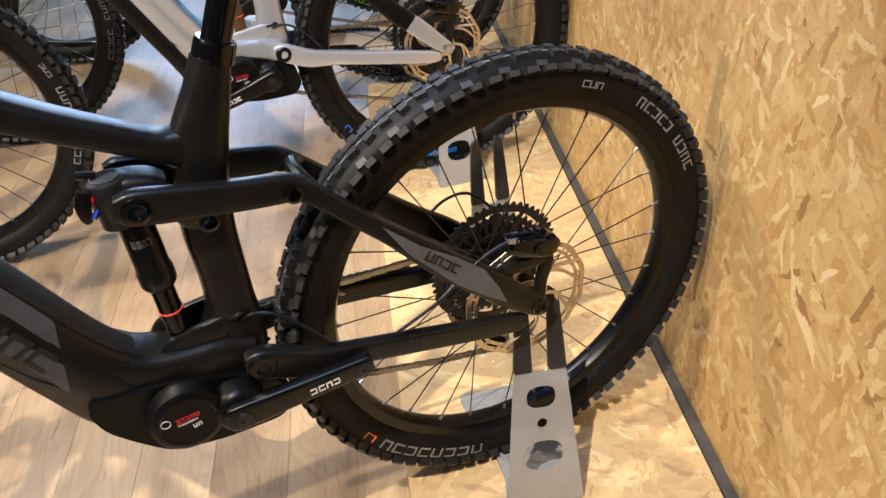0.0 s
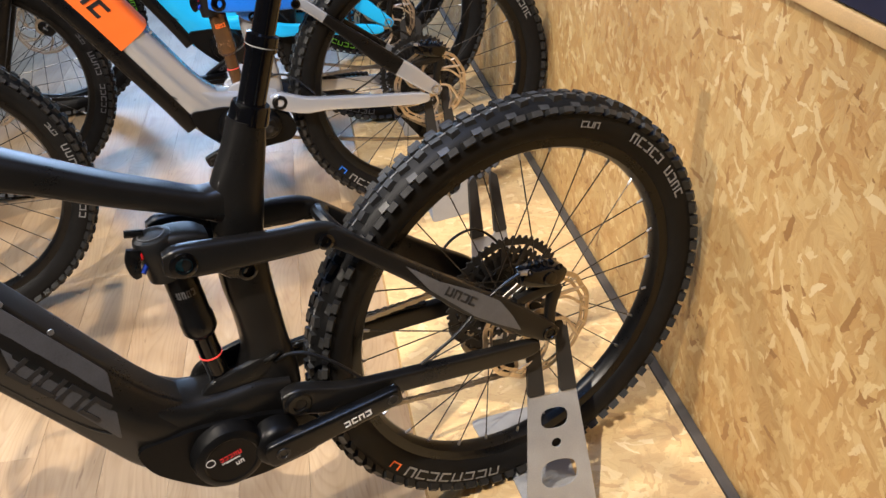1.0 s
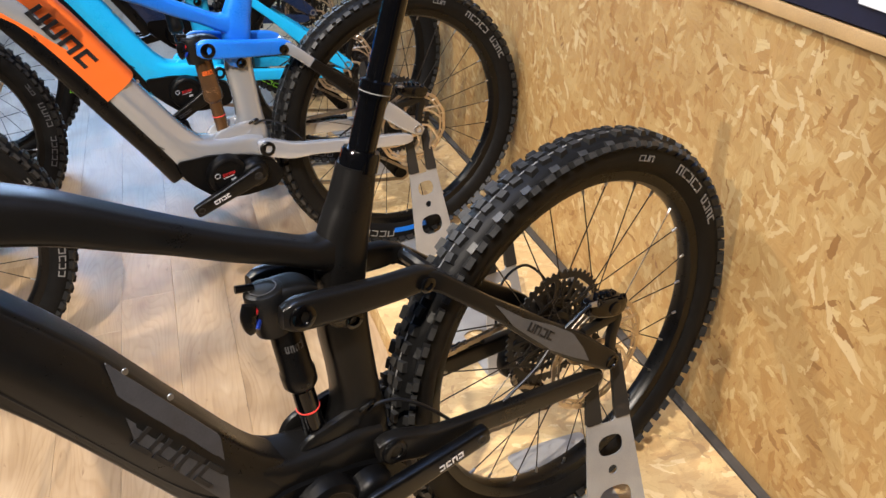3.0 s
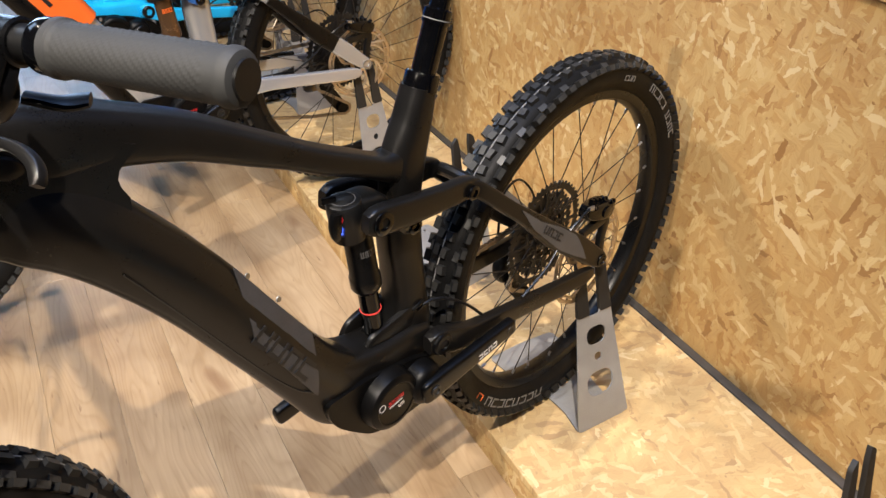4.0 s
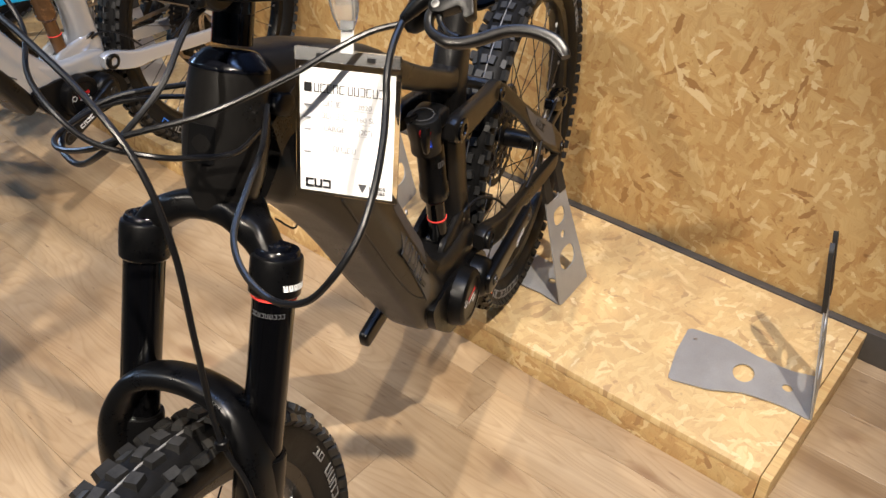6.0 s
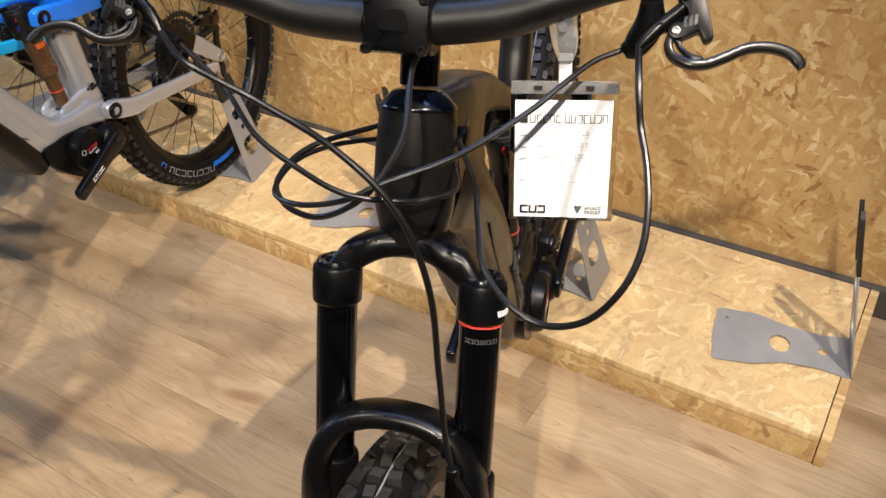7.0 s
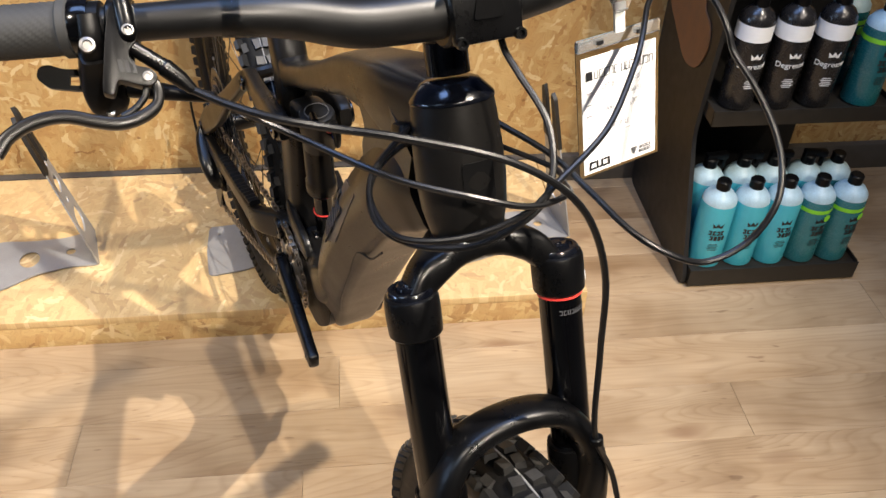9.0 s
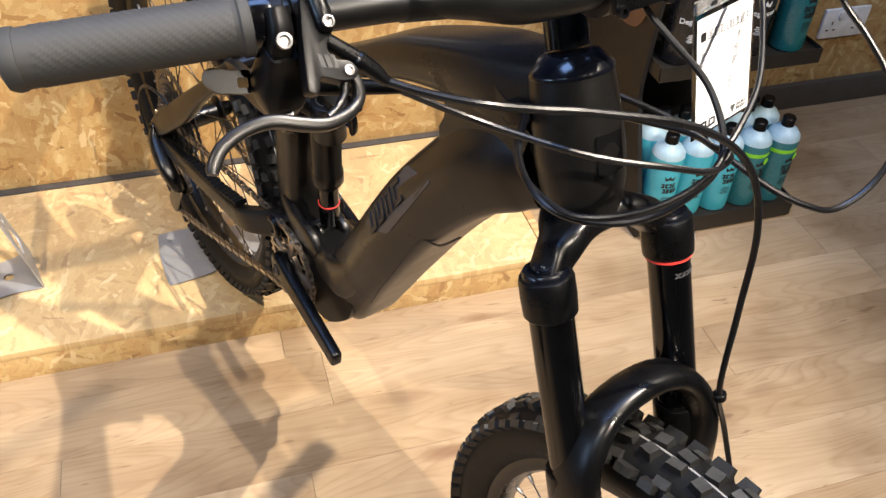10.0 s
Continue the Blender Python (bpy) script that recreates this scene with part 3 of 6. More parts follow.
def rotor_bm(r=0.1):
    """Brake disc: a scalloped, slotted ring on curved arms."""
    bm = bmesh.new()
    n = 72

    def ring(r0, r1, wave):
        rows = []
        for k in range(n):
            a = 2 * math.pi * k / n
            w = wave * (0.5 + 0.5 * math.cos(a * 12))
            rows.append([(q * math.cos(a), d, q * math.sin(a)) for q, d in ((r0 - w, -0.0009), (r1 - w, -0.0009), (r1 - w, 0.0009), (r0 - w, 0.0009))])
        skin(bm, rows, closed=True)

    ring(r - 0.0080, r, 0.0026)
    ring(r - 0.0175, r - 0.0125, 0.0014)
    ring(0.020, 0.030, 0.0)
    for k in range(24):
        a = 2 * math.pi * k / 24
        tube([(q * math.cos(a + t), 0, q * math.sin(a + t)) for q, t in ((r - 0.016, 0), (r - 0.005, 0.06))], 0.0024, 5, bm=bm, straight=True)
    for k in range(6):
        a = 2 * math.pi * k / 6
        tube([(q * math.cos(a + t), 0, q * math.sin(a + t)) for q, t in ((0.027, 0), (0.055, 0.18), (r - 0.013, 0.55))], 0.0034, 5, 4, bm=bm)
        tube([(q * math.cos(a + t), 0, q * math.sin(a + t)) for q, t in ((0.05, 0.15), (0.066, 0.55), (r - 0.013, 0.98))], 0.0028, 5, 4, bm=bm)
    bmesh.ops.recalc_face_normals(bm, faces=bm.faces)
    return bm


def cog_bm(teeth, thick=0.0018, inner=0.55):
    """One sprocket with teeth and a pierced web."""
    r = teeth * 0.0127 / (2 * math.pi)
    if teeth > 30:
        n = teeth * 4
        edge = [((r + (0.0026 if k % 4 in (1, 2) else -0.0026)) * math.cos(2 * math.pi * k / n), (r + (0.0026 if k % 4 in (1, 2) else -0.0026)) * math.sin(2 * math.pi * k / n)) for k in range(n)]
        hole = [[(q * math.cos(2 * math.pi * (k + f) / 12), q * math.sin(2 * math.pi * (k + f) / 12)) for q, f in ((r * 0.54, 0.06), (r * 0.88, 0.05), (r * 0.88, 0.90), (r * 0.54, 0.84))] for k in range(12)]
        hole = [rounded(h, 0.003, 2) for h in hole]
        return holed(edge, hole + [oval(0, 0, r * 0.50, r * 0.50)], thick)
    bm = bmesh.new()
    rows = []
    n = teeth * 4
    for k in range(n):
        a = 2 * math.pi * k / n
        q = r + (0.0026 if k % 4 in (1, 2) else -0.0026)
        rows.append([(x * math.cos(a), d, x * math.sin(a)) for x, d in ((min(r * 0.8, r - 0.012), -thick / 2), (q, -thick / 2), (q, thick / 2), (min(r * 0.8, r - 0.012), thick / 2))])
    skin(bm, rows, closed=True)
    bmesh.ops.recalc_face_normals(bm, faces=bm.faces)
    return bm


MESH = {}


def shared(name, make, material):
    """One mesh for all alike parts."""
    if name not in MESH:
        tmp = part(name, make(), material)
        MESH[name] = tmp.data
        bpy.data.objects.remove(tmp)
    return MESH[name]


SPOKES = 28


def spoke_bm():
    return tube([(0.0, 0.0, 0.0), (0.0, 0.0, 1.0)], 1.0, 6, straight=True)


def build_wheel(bike, name, hub, rear, mark_mat, sets, rim_marks=None):
    """A wheel under a bike: rim > tyre, spokes, hub, disc, sprockets, prints."""
    rim = part(name, shared("rim", rim_bm, BLACK2), None, bike, "black rim with knobbly tyre")
    rim.matrix_local = pose(*hub)
    part("tyre", shared("tyre", tyre_bm, RUBBER), None, rim, "black knobbly mountain bike tyre")
    tagged(part("tread", shared("tread", tread_bm, (KNOB, LIT_TOP)), None, rim), "staggered black rubber tread round the tyre", kind="stuff")
    part("tread_line", shared("tread_line", lambda: turned([(-0.0009, 0.3508), (-0.0009, 0.3520), (0.0009, 0.3520), (0.0009, 0.3508)], seg=96, cap=False), MARK), None, rim, "thin pale line along the tread")
    wide = 0.036 if rear else 0.030
    prof = [(-wide - 0.022, 0.012), (-wide - 0.004, 0.014), (-wide - 0.002, 0.030), (-wide + 0.002, 0.030), (-wide + 0.006, 0.020), (wide - 0.006, 0.018), (wide - 0.002, 0.029), (wide + 0.002, 0.029), (wide + 0.004, 0.016), (wide + 0.028, 0.012)]
    part("hub", shared("hub_rear" if rear else "hub_front", lambda: turned(prof, seg=24), BLACK2), None, rim)
    sm = shared("spoke", spoke_bm, SPOKE)
    nm = shared("nipple", lambda: turned([(0, 0.0026), (0.010, 0.0022), (0.012, 0.0012)], axis=(0, 0, 1), seg=8), ALU)
    for k in range(SPOKES):
        side = 1 if k % 2 else -1
        a = 2 * math.pi * k / SPOKES
        lean = 1.05 * (1 if (k // 2) % 2 else -1)
        p = Vector((0.028 * math.cos(a + lean), side * wide, 0.028 * math.sin(a + lean)))
        q = Vector((0.2735 * math.cos(a), side * 0.003, 0.2735 * math.sin(a)))
        turn = (q - p).to_track_quat("Z", "Y").to_matrix().to_4x4()
        ob = part("spoke", sm, None, rim)
        ob.matrix_local = Matrix.Translation(p) @ turn @ Matrix.Diagonal((0.00105, 0.00105, (q - p).length, 1))
        nb = part("nipple", nm, None, rim)
        nb.matrix_local = Matrix.Translation(q) @ turn @ Matrix.Rotation(math.pi, 4, "X")
    d = part("brake_disc", shared("disc", rotor_bm, ROTOR), None, rim, "bronze-tinted slotted brake disc")
    d.matrix_local = pose(0, 0.058 if rear else 0.052, 0)
    if rear:
        for k, t in enumerate((52, 42, 36, 32, 28, 24, 21, 18, 15, 13, 11)):
            c = part("sprocket", shared(f"cog{t}", lambda t=t: cog_bm(t), COG), None, rim)
            c.matrix_local = pose(0, -0.040 - 0.0036 * k, 0, 0, 11 * k, 0)

    def arc(start, r0, side, v0=0.0318):
        def place(s, h, dd):
            a = start - side * s / r0
            r = r0 + h
            slope = abs(r - 0.322) * 0.10
            return (r * math.cos(a), side * (v0 - slope * 1.0 + dd + 0.0002), r * math.sin(a))
        return place

    for start, count, height, width, gap, mat, r0 in sets:
        part("tyre_print", marks(count, height, width, gap, arc(radians(start), r0, 1), 0.0008, count + int(start), 0, 0.17), mat, rim, "pale printed tyre marking")
    for start, count, height, width, gap, mat, r0 in rim_marks or ():
        part("rim_print", marks(count, height, width, gap, arc(radians(start), r0, 1, 0.0187), 0.0008, count + 3), mat, rim)
    return rim

# ---------------------------------------------------------------- bikes
RH, FH = (0.0, 0.0, 0.432), (1.200, 0.0, 0.358)
BB = (0.429, 0.411)
AX = np.array((0.350, 0.0, -0.937))


def on_axis(u0, z0, d, v=0.0):
    """A point d metres down the steering direction."""
    return (u0 + AX[0] * d, v, z0 + AX[2] * d)


def crank_bm(end, v0, v1, side):
    """A crank arm from the axle to its pedal thread."""
    b, e = np.array((BB[0], v0, BB[1])), np.array((end[0], v1, end[1]))
    rows = [(*(b - (e - b) * 0.13), 0.012, 0.008), (*(b - (e - b) * 0.10), 0.0185, 0.009), (*b, 0.0205, 0.010), (*(b + (e - b) * 0.35), 0.0180, 0.0095), (*(b + (e - b) * 0.8), 0.0158, 0.0088), (*(e + (e - b) * 0.02), 0.0150, 0.0085), (*(e + (e - b) * 0.07), 0.0135, 0.008), (*(e + (e - b) * 0.09), 0.009, 0.006)]
    return loft(rows, 5.0, 24, 4)


def ring_teeth_bm():
    bm = cog_bm(34)
    turned([(-0.003, 0.030), (0.003, 0.030), (0.004, 0.02)], seg=24, bm=bm)
    for k in range(5):
        a = 2 * math.pi * k / 5
        tube([(0.02 * math.cos(a), 0, 0.02 * math.sin(a)), (0.062 * math.cos(a), 0, 0.062 * math.sin(a))], 0.006, 6, straight=True, bm=bm)
    return bm


def chain_bm(r0, r1):
    """Roller chain round chainring, big sprocket and derailleur wheels."""
    path = []
    c0, c1 = np.array((BB[0], BB[1])), np.array((0.0, 0.432))
    top = [c0 + r0 * np.array((math.sin(t), math.cos(t))) for t in np.linspace(2.6, -0.1, 10)]
    back = [c1 + r1 * np.array((math.cos(t), math.sin(t))) for t in np.linspace(1.6, 5.2, 12)]
    low = [np.array(q) for q in ((0.052, 0.352), (0.066, 0.336), (0.060, 0.318), (0.044, 0.312), (-0.018, 0.268), (-0.042, 0.252), (-0.044, 0.234), (-0.026, 0.2265), (0.089, 0.2495))] + [c0 + r0 * np.array((0.2, -0.98))]
    pts = np.array(top + back + low)
    pts = np.vstack([pts, pts[0]])
    seg = np.linalg.norm(np.diff(pts, axis=0), axis=1)
    dist = np.r_[0, np.cumsum(seg)]
    bm = bmesh.new()
    step = 0.0127
    for k in range(int(dist[-1] / step)):
        a, b = (np.array([np.interp(s, dist, pts[:, i]) for i in (0, 1)]) for s in (k * step, (k + 0.98) * step))
        ang = math.atan2(b[1] - a[1], b[0] - a[0])
        mid = (a + b) / 2
        w = 0.0036 if k % 2 else 0.0024
        y0 = -0.037 - 0.032 * min(1, max(0, 1 - mid[0] / 0.35))
        M = Matrix.Translation((mid[0], y0, mid[1])) @ Matrix.Rotation(-ang, 4, "Y")
        for s in (-1, 1):
            box((0.0135, 0.0011, 0.0078), (0, s * w, 0), M, bm)
        box((0.005, 2 * w, 0.005), (0.0063, 0, 0), M, bm)
    return bm


def build_bike(m, label, col):
    """A full-suspension electric mountain bike; x ahead, y to its left, origin on the ground below the rear hub."""
    bike = thing("electric_mountain_bike", m, label, "bicycle", "bikes parked along the wall")
    fr, top, rock, stay, stayU, post = col["frame"], col["top"], col["rocker"], col["chainstay"], col["seatstay"], BLACK2

    # front triangle
    facet = rounded([(0.70, 1.0), (1.0, 0.10), (0.98, -0.30), (0.66, -1.0), (-0.66, -1.0), (-0.98, -0.30), (-1.0, 0.10), (-0.70, 1.0)], 0.22, 3)
    dt = [(0.915, 0, 0.892, 0.040, 0.034), (0.885, 0, 0.878, 0.046, 0.042), (0.846, 0, 0.848, 0.0455, 0.047), (0.802, 0, 0.800, 0.044, 0.049), (0.742, 0, 0.724, 0.0445, 0.0505), (0.668, 0, 0.611, 0.0445, 0.0515), (0.603, 0.006, 0.513, 0.047, 0.0455), (0.562, 0.010, 0.462, 0.054, 0.0395), (0.527, 0.012, 0.430, 0.050, 0.035)]
    part("down_tube", loft(dt, per=6, section=facet), fr, bike)
    spine = smooth_path(dt, 8)

    def flank(u, z, s, lift=0.0):
        """A point on the down tube's side at that place in the bike's plane."""
        k = int(np.argmin((spine[:, 0] - u) ** 2 + (spine[:, 2] - z) ** 2))
        a, b = spine[max(0, k - 1)], spine[min(len(spine) - 1, k + 1)]
        w = (b - a)[[0, 2]]
        w /= np.linalg.norm(w)
        h = ((u - spine[k, 0]) * w[1] - (z - spine[k, 2]) * w[0]) / spine[k, 3]
        return (u, spine[k, 1] + s * (spine[k, 4] * np.interp(h, (-1, -0.3, 0.1, 1), (0.66, 0.98, 1.0, 0.70)) + lift), z)

    def flank_sheet(outline, s):
        """A painted field lying on the down tube's side."""
        sheet = bmesh.new()
        sheet.faces.new([sheet.verts.new((u, 0, z)) for u, z in outline])
        for off in np.arange(-0.12, 0.121, 0.012):
            for n in ((0.838, 0.0, -0.545), (0.545, 0.0, 0.838)):
                o = np.array((0.69, 0, 0.645)) + np.array(n) * off
                bmesh.ops.bisect_plane(sheet, geom=sheet.verts[:] + sheet.edges[:] + sheet.faces[:], plane_co=o, plane_no=n)
        top = [f for f in sheet.faces]
        got = bmesh.ops.extrude_face_region(sheet, geom=top)["geom"]
        up = {v for v in got if isinstance(v, bmesh.types.BMVert)}
        for v in sheet.verts:
            v.co = flank(v.co.x, v.co.z, s, 0.0010 if v in up else -0.0015)
        bmesh.ops.recalc_face_normals(sheet, faces=sheet.faces)
        return sheet

    bm = loft([(0.650, 0, 0.562, 0.016, 0.038), (0.612, 0, 0.528, 0.026, 0.043), (0.575, 0.002, 0.494, 0.032, 0.0440), (0.535, 0.007, 0.472, 0.034, 0.0395), (0.480, 0.010, 0.464, 0.0345, 0.0370), (0.430, 0.010, 0.462, 0.035, 0.0355), (0.392, 0.010, 0.458, 0.028, 0.033)], 4.0, 28)
    part("motor_cradle", bm, fr, bike)
    head = turned([(-0.001, 0.0318), (0.0005, 0.0334), (0.012, 0.0345), (0.035, 0.0362), (0.062, 0.0370), (0.088, 0.0352), (0.110, 0.0302), (0.119, 0.0285)], (0.9193, 0, 0.9761), AX, 40)
    part("head_tube", head, fr if col.get("head") is None else col["head"], bike)
    bm = loft([(0.918, 0, 0.945, 0.046, 0.030), (0.870, 0, 0.938, 0.040, 0.035), (0.835, 0, 0.934, 0.034, 0.036), (0.785, 0, 0.921, 0.0275, 0.034), (0.715, 0, 0.895, 0.0235, 0.030), (0.645, 0, 0.8585, 0.0200, 0.027), (0.600, 0, 0.835, 0.0178, 0.025), (0.545, 0, 0.8055, 0.0168, 0.0235), (0.490, 0, 0.7795, 0.0160, 0.022), (0.455, 0, 0.7620, 0.0168, 0.0215), (0.435, 0, 0.7555, 0.0215, 0.0212), (0.420, 0, 0.7520, 0.0290, 0.0208), (0.400, 0, 0.7480, 0.034, 0.020)], 3.8, 28)
    part("top_tube", bm, top, bike)
    throat = [(0.782, 0.921), (0.795, 0.9085), (0.8035, 0.9005), (0.8065, 0.8925), (0.8050, 0.8830), (0.7985, 0.8700), (0.800, 0.850), (0.845, 0.825), (0.905, 0.868), (0.920, 0.930), (0.860, 0.955)]
    part("throat_gusset", slab(throat, -0.0345, 0.0345), top if top is fr else fr, bike, bevel=0.007)
    bm = loft([(0.3760, 0, 0.850, 0.0210, 0.0225), (0.3815, 0, 0.830, 0.0235, 0.0230), (0.3885, 0, 0.806, 0.0262, 0.0235), (0.3960, 0, 0.785, 0.0295, 0.0235), (0.4040, 0, 0.760, 0.0325, 0.0235), (0.4080, 0, 0.735, 0.0325, 0.0235), (0.4120, 0, 0.700, 0.030, 0.0235), (0.4170, 0, 0.665, 0.027, 0.0235)], 2.8, 28)
    part("seat_tube", bm, top, bike)
    bm = loft([(0.413, 0, 0.690, 0.031, 0.0225), (0.414, 0, 0.640, 0.0315, 0.0240), (0.409, 0, 0.585, 0.0300, 0.0255), (0.406, 0.001, 0.535, 0.0310, 0.0275), (0.408, 0.003, 0.500, 0.0390, 0.0290), (0.414, 0.004, 0.470, 0.0460, 0.0300)], 3.4, 24)
    part("lower_seat_tube", bm, fr, bike)

    # decals on the down tube, both sides
    for s in (1, -1):
        if col.get("panel"):
            part("frame_panel", flank_sheet(rounded(col["panel_shape"][s < 0], 0.006, 3), s), col["panel"], bike, col["panel_label"])
            d, nrm = np.array((-0.555, -0.832)), np.array((0.832, -0.555))
            base = np.array((0.692, 0.650) if s > 0 else (0.693, 0.686))
            part("frame_mark", marks(4, 0.026, 0.0265 if s > 0 else 0.021, 0.0065, lambda a, h, dd: flank(*(base + d * a * s - nrm * (h - 0.013)), s, 0.0016 + dd), 0.0014, 3, 0.12 * s), col["mark"], bike, "plain block maker's mark")
        if s > 0:
            for u, z in ((0.685, 0.720), (0.647, 0.667)):
                part("cover_screw", turned([(0, 0.004), (0.0018, 0.0035)], flank(u, z, s, -0.0012), (-0.30, s, 0.25), 12), ALU, bike)
        seam = [(0.826, 0.798), (0.769, 0.711), (0.689, 0.587), (0.645, 0.527), (0.622, 0.507)] if s > 0 else [(0.655, 0.512), (0.690, 0.570), (0.735, 0.645), (0.777, 0.716), (0.806, 0.728), (0.838, 0.762)]
        part("battery_seam", tube([flank(u, z, s) for u, z in seam], 0.0013, 5, 4), DARKPRINT, bike)
    if col.get("sleeve"):
        bm = loft([(0.862, 0, 0.873, 0.057, 0.0415), (0.800, 0, 0.813, 0.0512, 0.0472), (0.748, 0, 0.741, 0.0492, 0.0504), (0.692, 0, 0.656, 0.0492, 0.0518)], 3.6, 28)
        part("frame_panel", bm, col["sleeve"], bike, "orange band round the down tube")
        d, nrm = np.array((-0.555, -0.832)), np.array((0.832, -0.555))
        part("frame_mark", marks(4, 0.034, 0.032, 0.008, lambda a, h, dd: (0.822 + d[0] * a - nrm[0] * (h - 0.012), 0.0518 + dd + a * 0.006 - 0.003, 0.850 + d[1] * a - nrm[1] * (h - 0.012)), 0.0022, 3, 0.15, 0.25), DARKPRINT, bike, "plain block maker's mark")
    if col.get("lower"):
        bm = loft([(0.880, 0, 0.842, 0.018, 0.040), (0.837, 0, 0.786, 0.021, 0.0470), (0.776, 0, 0.700, 0.022, 0.0510), (0.706, 0, 0.594, 0.022, 0.0525), (0.637, 0, 0.489, 0.022, 0.0525), (0.600, 0, 0.428, 0.022, 0.050)], 4.0, 22)
        part("battery_cover", bm, col["lower"], bike, "black battery cover under the down tube")

    # motor
    outline = [(0.605, 0.470), (0.592, 0.425), (0.560, 0.392), (0.520, 0.357), (0.450, 0.350), (0.372, 0.356), (0.352, 0.385), (0.372, 0.425), (0.430, 0.452), (0.520, 0.470)]
    motor = part("motor", slab(rounded(outline, 0.02, 4), -0.028, 0.054), PLASTIC, bike, "black mid-drive motor with round side cover", bevel=0.006)
    part("side_cover", turned([(0.0, 0.050), (0.012, 0.0485), (0.020, 0.046), (0.0235, 0.041), (0.0240, 0.036), (0.0225, 0.034), (0.0225, 0.0005)], (0.494, 0.053, 0.418), (0, 1, 0), 48), PLASTIC, motor)
    part("cover_ring", turned([(0.0, 0.0440), (0.0007, 0.0440), (0.0007, 0.0425), (0.0, 0.0425)], (0.494, 0.0735, 0.418), (0, 1, 0), 48, cap=False), BLACK2, motor)
    part("badge_ring", turned([(0, 0.0062), (0.0006, 0.0062), (0.0006, 0.0054), (0, 0.0054)], (0.521, 0.0757, 0.425), (0, 1, 0), 24, cap=False), WHITEPRINT, motor)
    cdir = np.array((-0.985, 0.17))
    cup = np.array((0.17, 0.985))

    def on_cover(u0, z0):
        def place(a, h, dd):
            q = np.array((u0, z0)) + cdir * a + cup * h
            return (q[0], 0.0757 + dd, q[1])
        return place
    part("badge_print", marks(5, 0.0066, 0.0048, 0.0014, on_cover(0.508, 0.4200), 0.0006, 2), RED, motor, "red block print on the motor cover")
    part("badge_print", marks(10, 0.0024, 0.0019, 0.0007, on_cover(0.507, 0.4150), 0.0006, 5), WHITEPRINT, motor)
    part("badge_print", marks(2, 0.0058, 0.0048, 0.0014, on_cover(0.489, 0.4065), 0.0006, 8), WHITEPRINT, motor)
    part("axle_boss", turned([(0, 0.036), (0.022, 0.034), (0.030, 0.030), (0.034, 0.024)], (BB[0], 0.050, BB[1]), (0, 1, 0), 32), PLASTIC, motor)
    part("axle_boss", turned([(0, 0.026), (0.016, 0.020)], (BB[0], -0.026, BB[1]), (0, -1, 0), 32), PLASTIC, motor)
    cl, cr = col.get("cranks", ((0.268, 0.437), (0.596, 0.378)))
    for end, v0, v1, s in ((cl, 0.084, 0.093, 1), (cr, -0.052, -0.060, -1)):
        arm = part("crank_arm", crank_bm(end, v0, v1, s), BLACK2, bike, "satin black alloy crank arm without pedal" if not col.get("pedals") else "satin black alloy crank arm")
        part("crank_bolt", turned([(0, 0.0100), (0.003, 0.0095), (0.003, 0.006), (0.0012, 0.0055), (0.0012, 0.0005)], (BB[0], v0 + s * 0.009, BB[1]), (0, s, 0), 20), COG, arm)
        part("pedal_thread", turned([(0, 0.0085), (0.0015, 0.008), (0.0015, 0.0055), (-0.006, 0.005)], (end[0], v1 + s * 0.0078, end[1]), (0, s, 0), 20), COG, arm)
        if s > 0:
            e, b = np.array(end), np.array(BB)
            dd_ = (b - e) / np.linalg.norm(b - e)
            up_ = np.array((-dd_[1], dd_[0]))
            if up_[1] < 0:
                up_ = -up_
            def on_arm(a, h, d2):
                q = e + dd_ * (0.075 - a) + up_ * (h - 0.004)
                return (q[0], v1 + 0.0086 + d2 - 0.004 * 0, q[1])
            part("crank_print", marks(4, 0.0095, 0.0085, 0.0022, on_arm, 0.0006, 6), WHITEPRINT if not col.get("pedals") else LABELGREY, arm)
        if col.get("pedals"):
            pb = box((0.095, 0.018, 0.016), (end[0], v1 + s * 0.014, end[1]))
            for off in (-0.045, 0.045):
                box((0.010, 0.095, 0.014), (end[0] + off, v1 + s * 0.058, end[1]), bm=pb)
            for off in (0.02, 0.058, 0.1):
                box((0.09, 0.009, 0.013), (end[0], v1 + s * off, end[1]), bm=pb)
            part("pedal", pb, PLASTIC, arm, "black flat cage pedal", bevel=0.002)
    ring = part("chainring", shared("chainring", ring_teeth_bm, CHAINM), None, bike, "dark toothed chainring")
    ring.matrix_local = pose(BB[0], -0.037, BB[1])
    part("chain", chain_bm(0.0687, 0.029), CHAINM, bike, "dark steel roller chain")

    # rear end
    for s in (1, -1):
        inn = 0.0 if s > 0 else 0.026
        bm = loft([(0.410, s * (0.055 - inn), 0.464, 0.014, 0.010), (0.388, s * (0.058 - inn), 0.463, 0.0215, 0.012), (0.335, s * (0.063 - inn * 0.15), 0.446, 0.0208, 0.011), (0.300, s * 0.065, 0.4415, 0.0185, 0.0105), (0.268, s * 0.067, 0.4395, 0.0165, 0.010), (0.150, s * 0.073, 0.426, 0.0160, 0.009), (0.048, s * 0.078, 0.415, 0.0155, 0.0080), (0.022, s * 0.079, 0.413, 0.012, 0.0070), (0.012, s * 0.079, 0.414, 0.008, 0.0060)], 6.0, 28)
        cs = part("chainstay", bm, stay, bike)
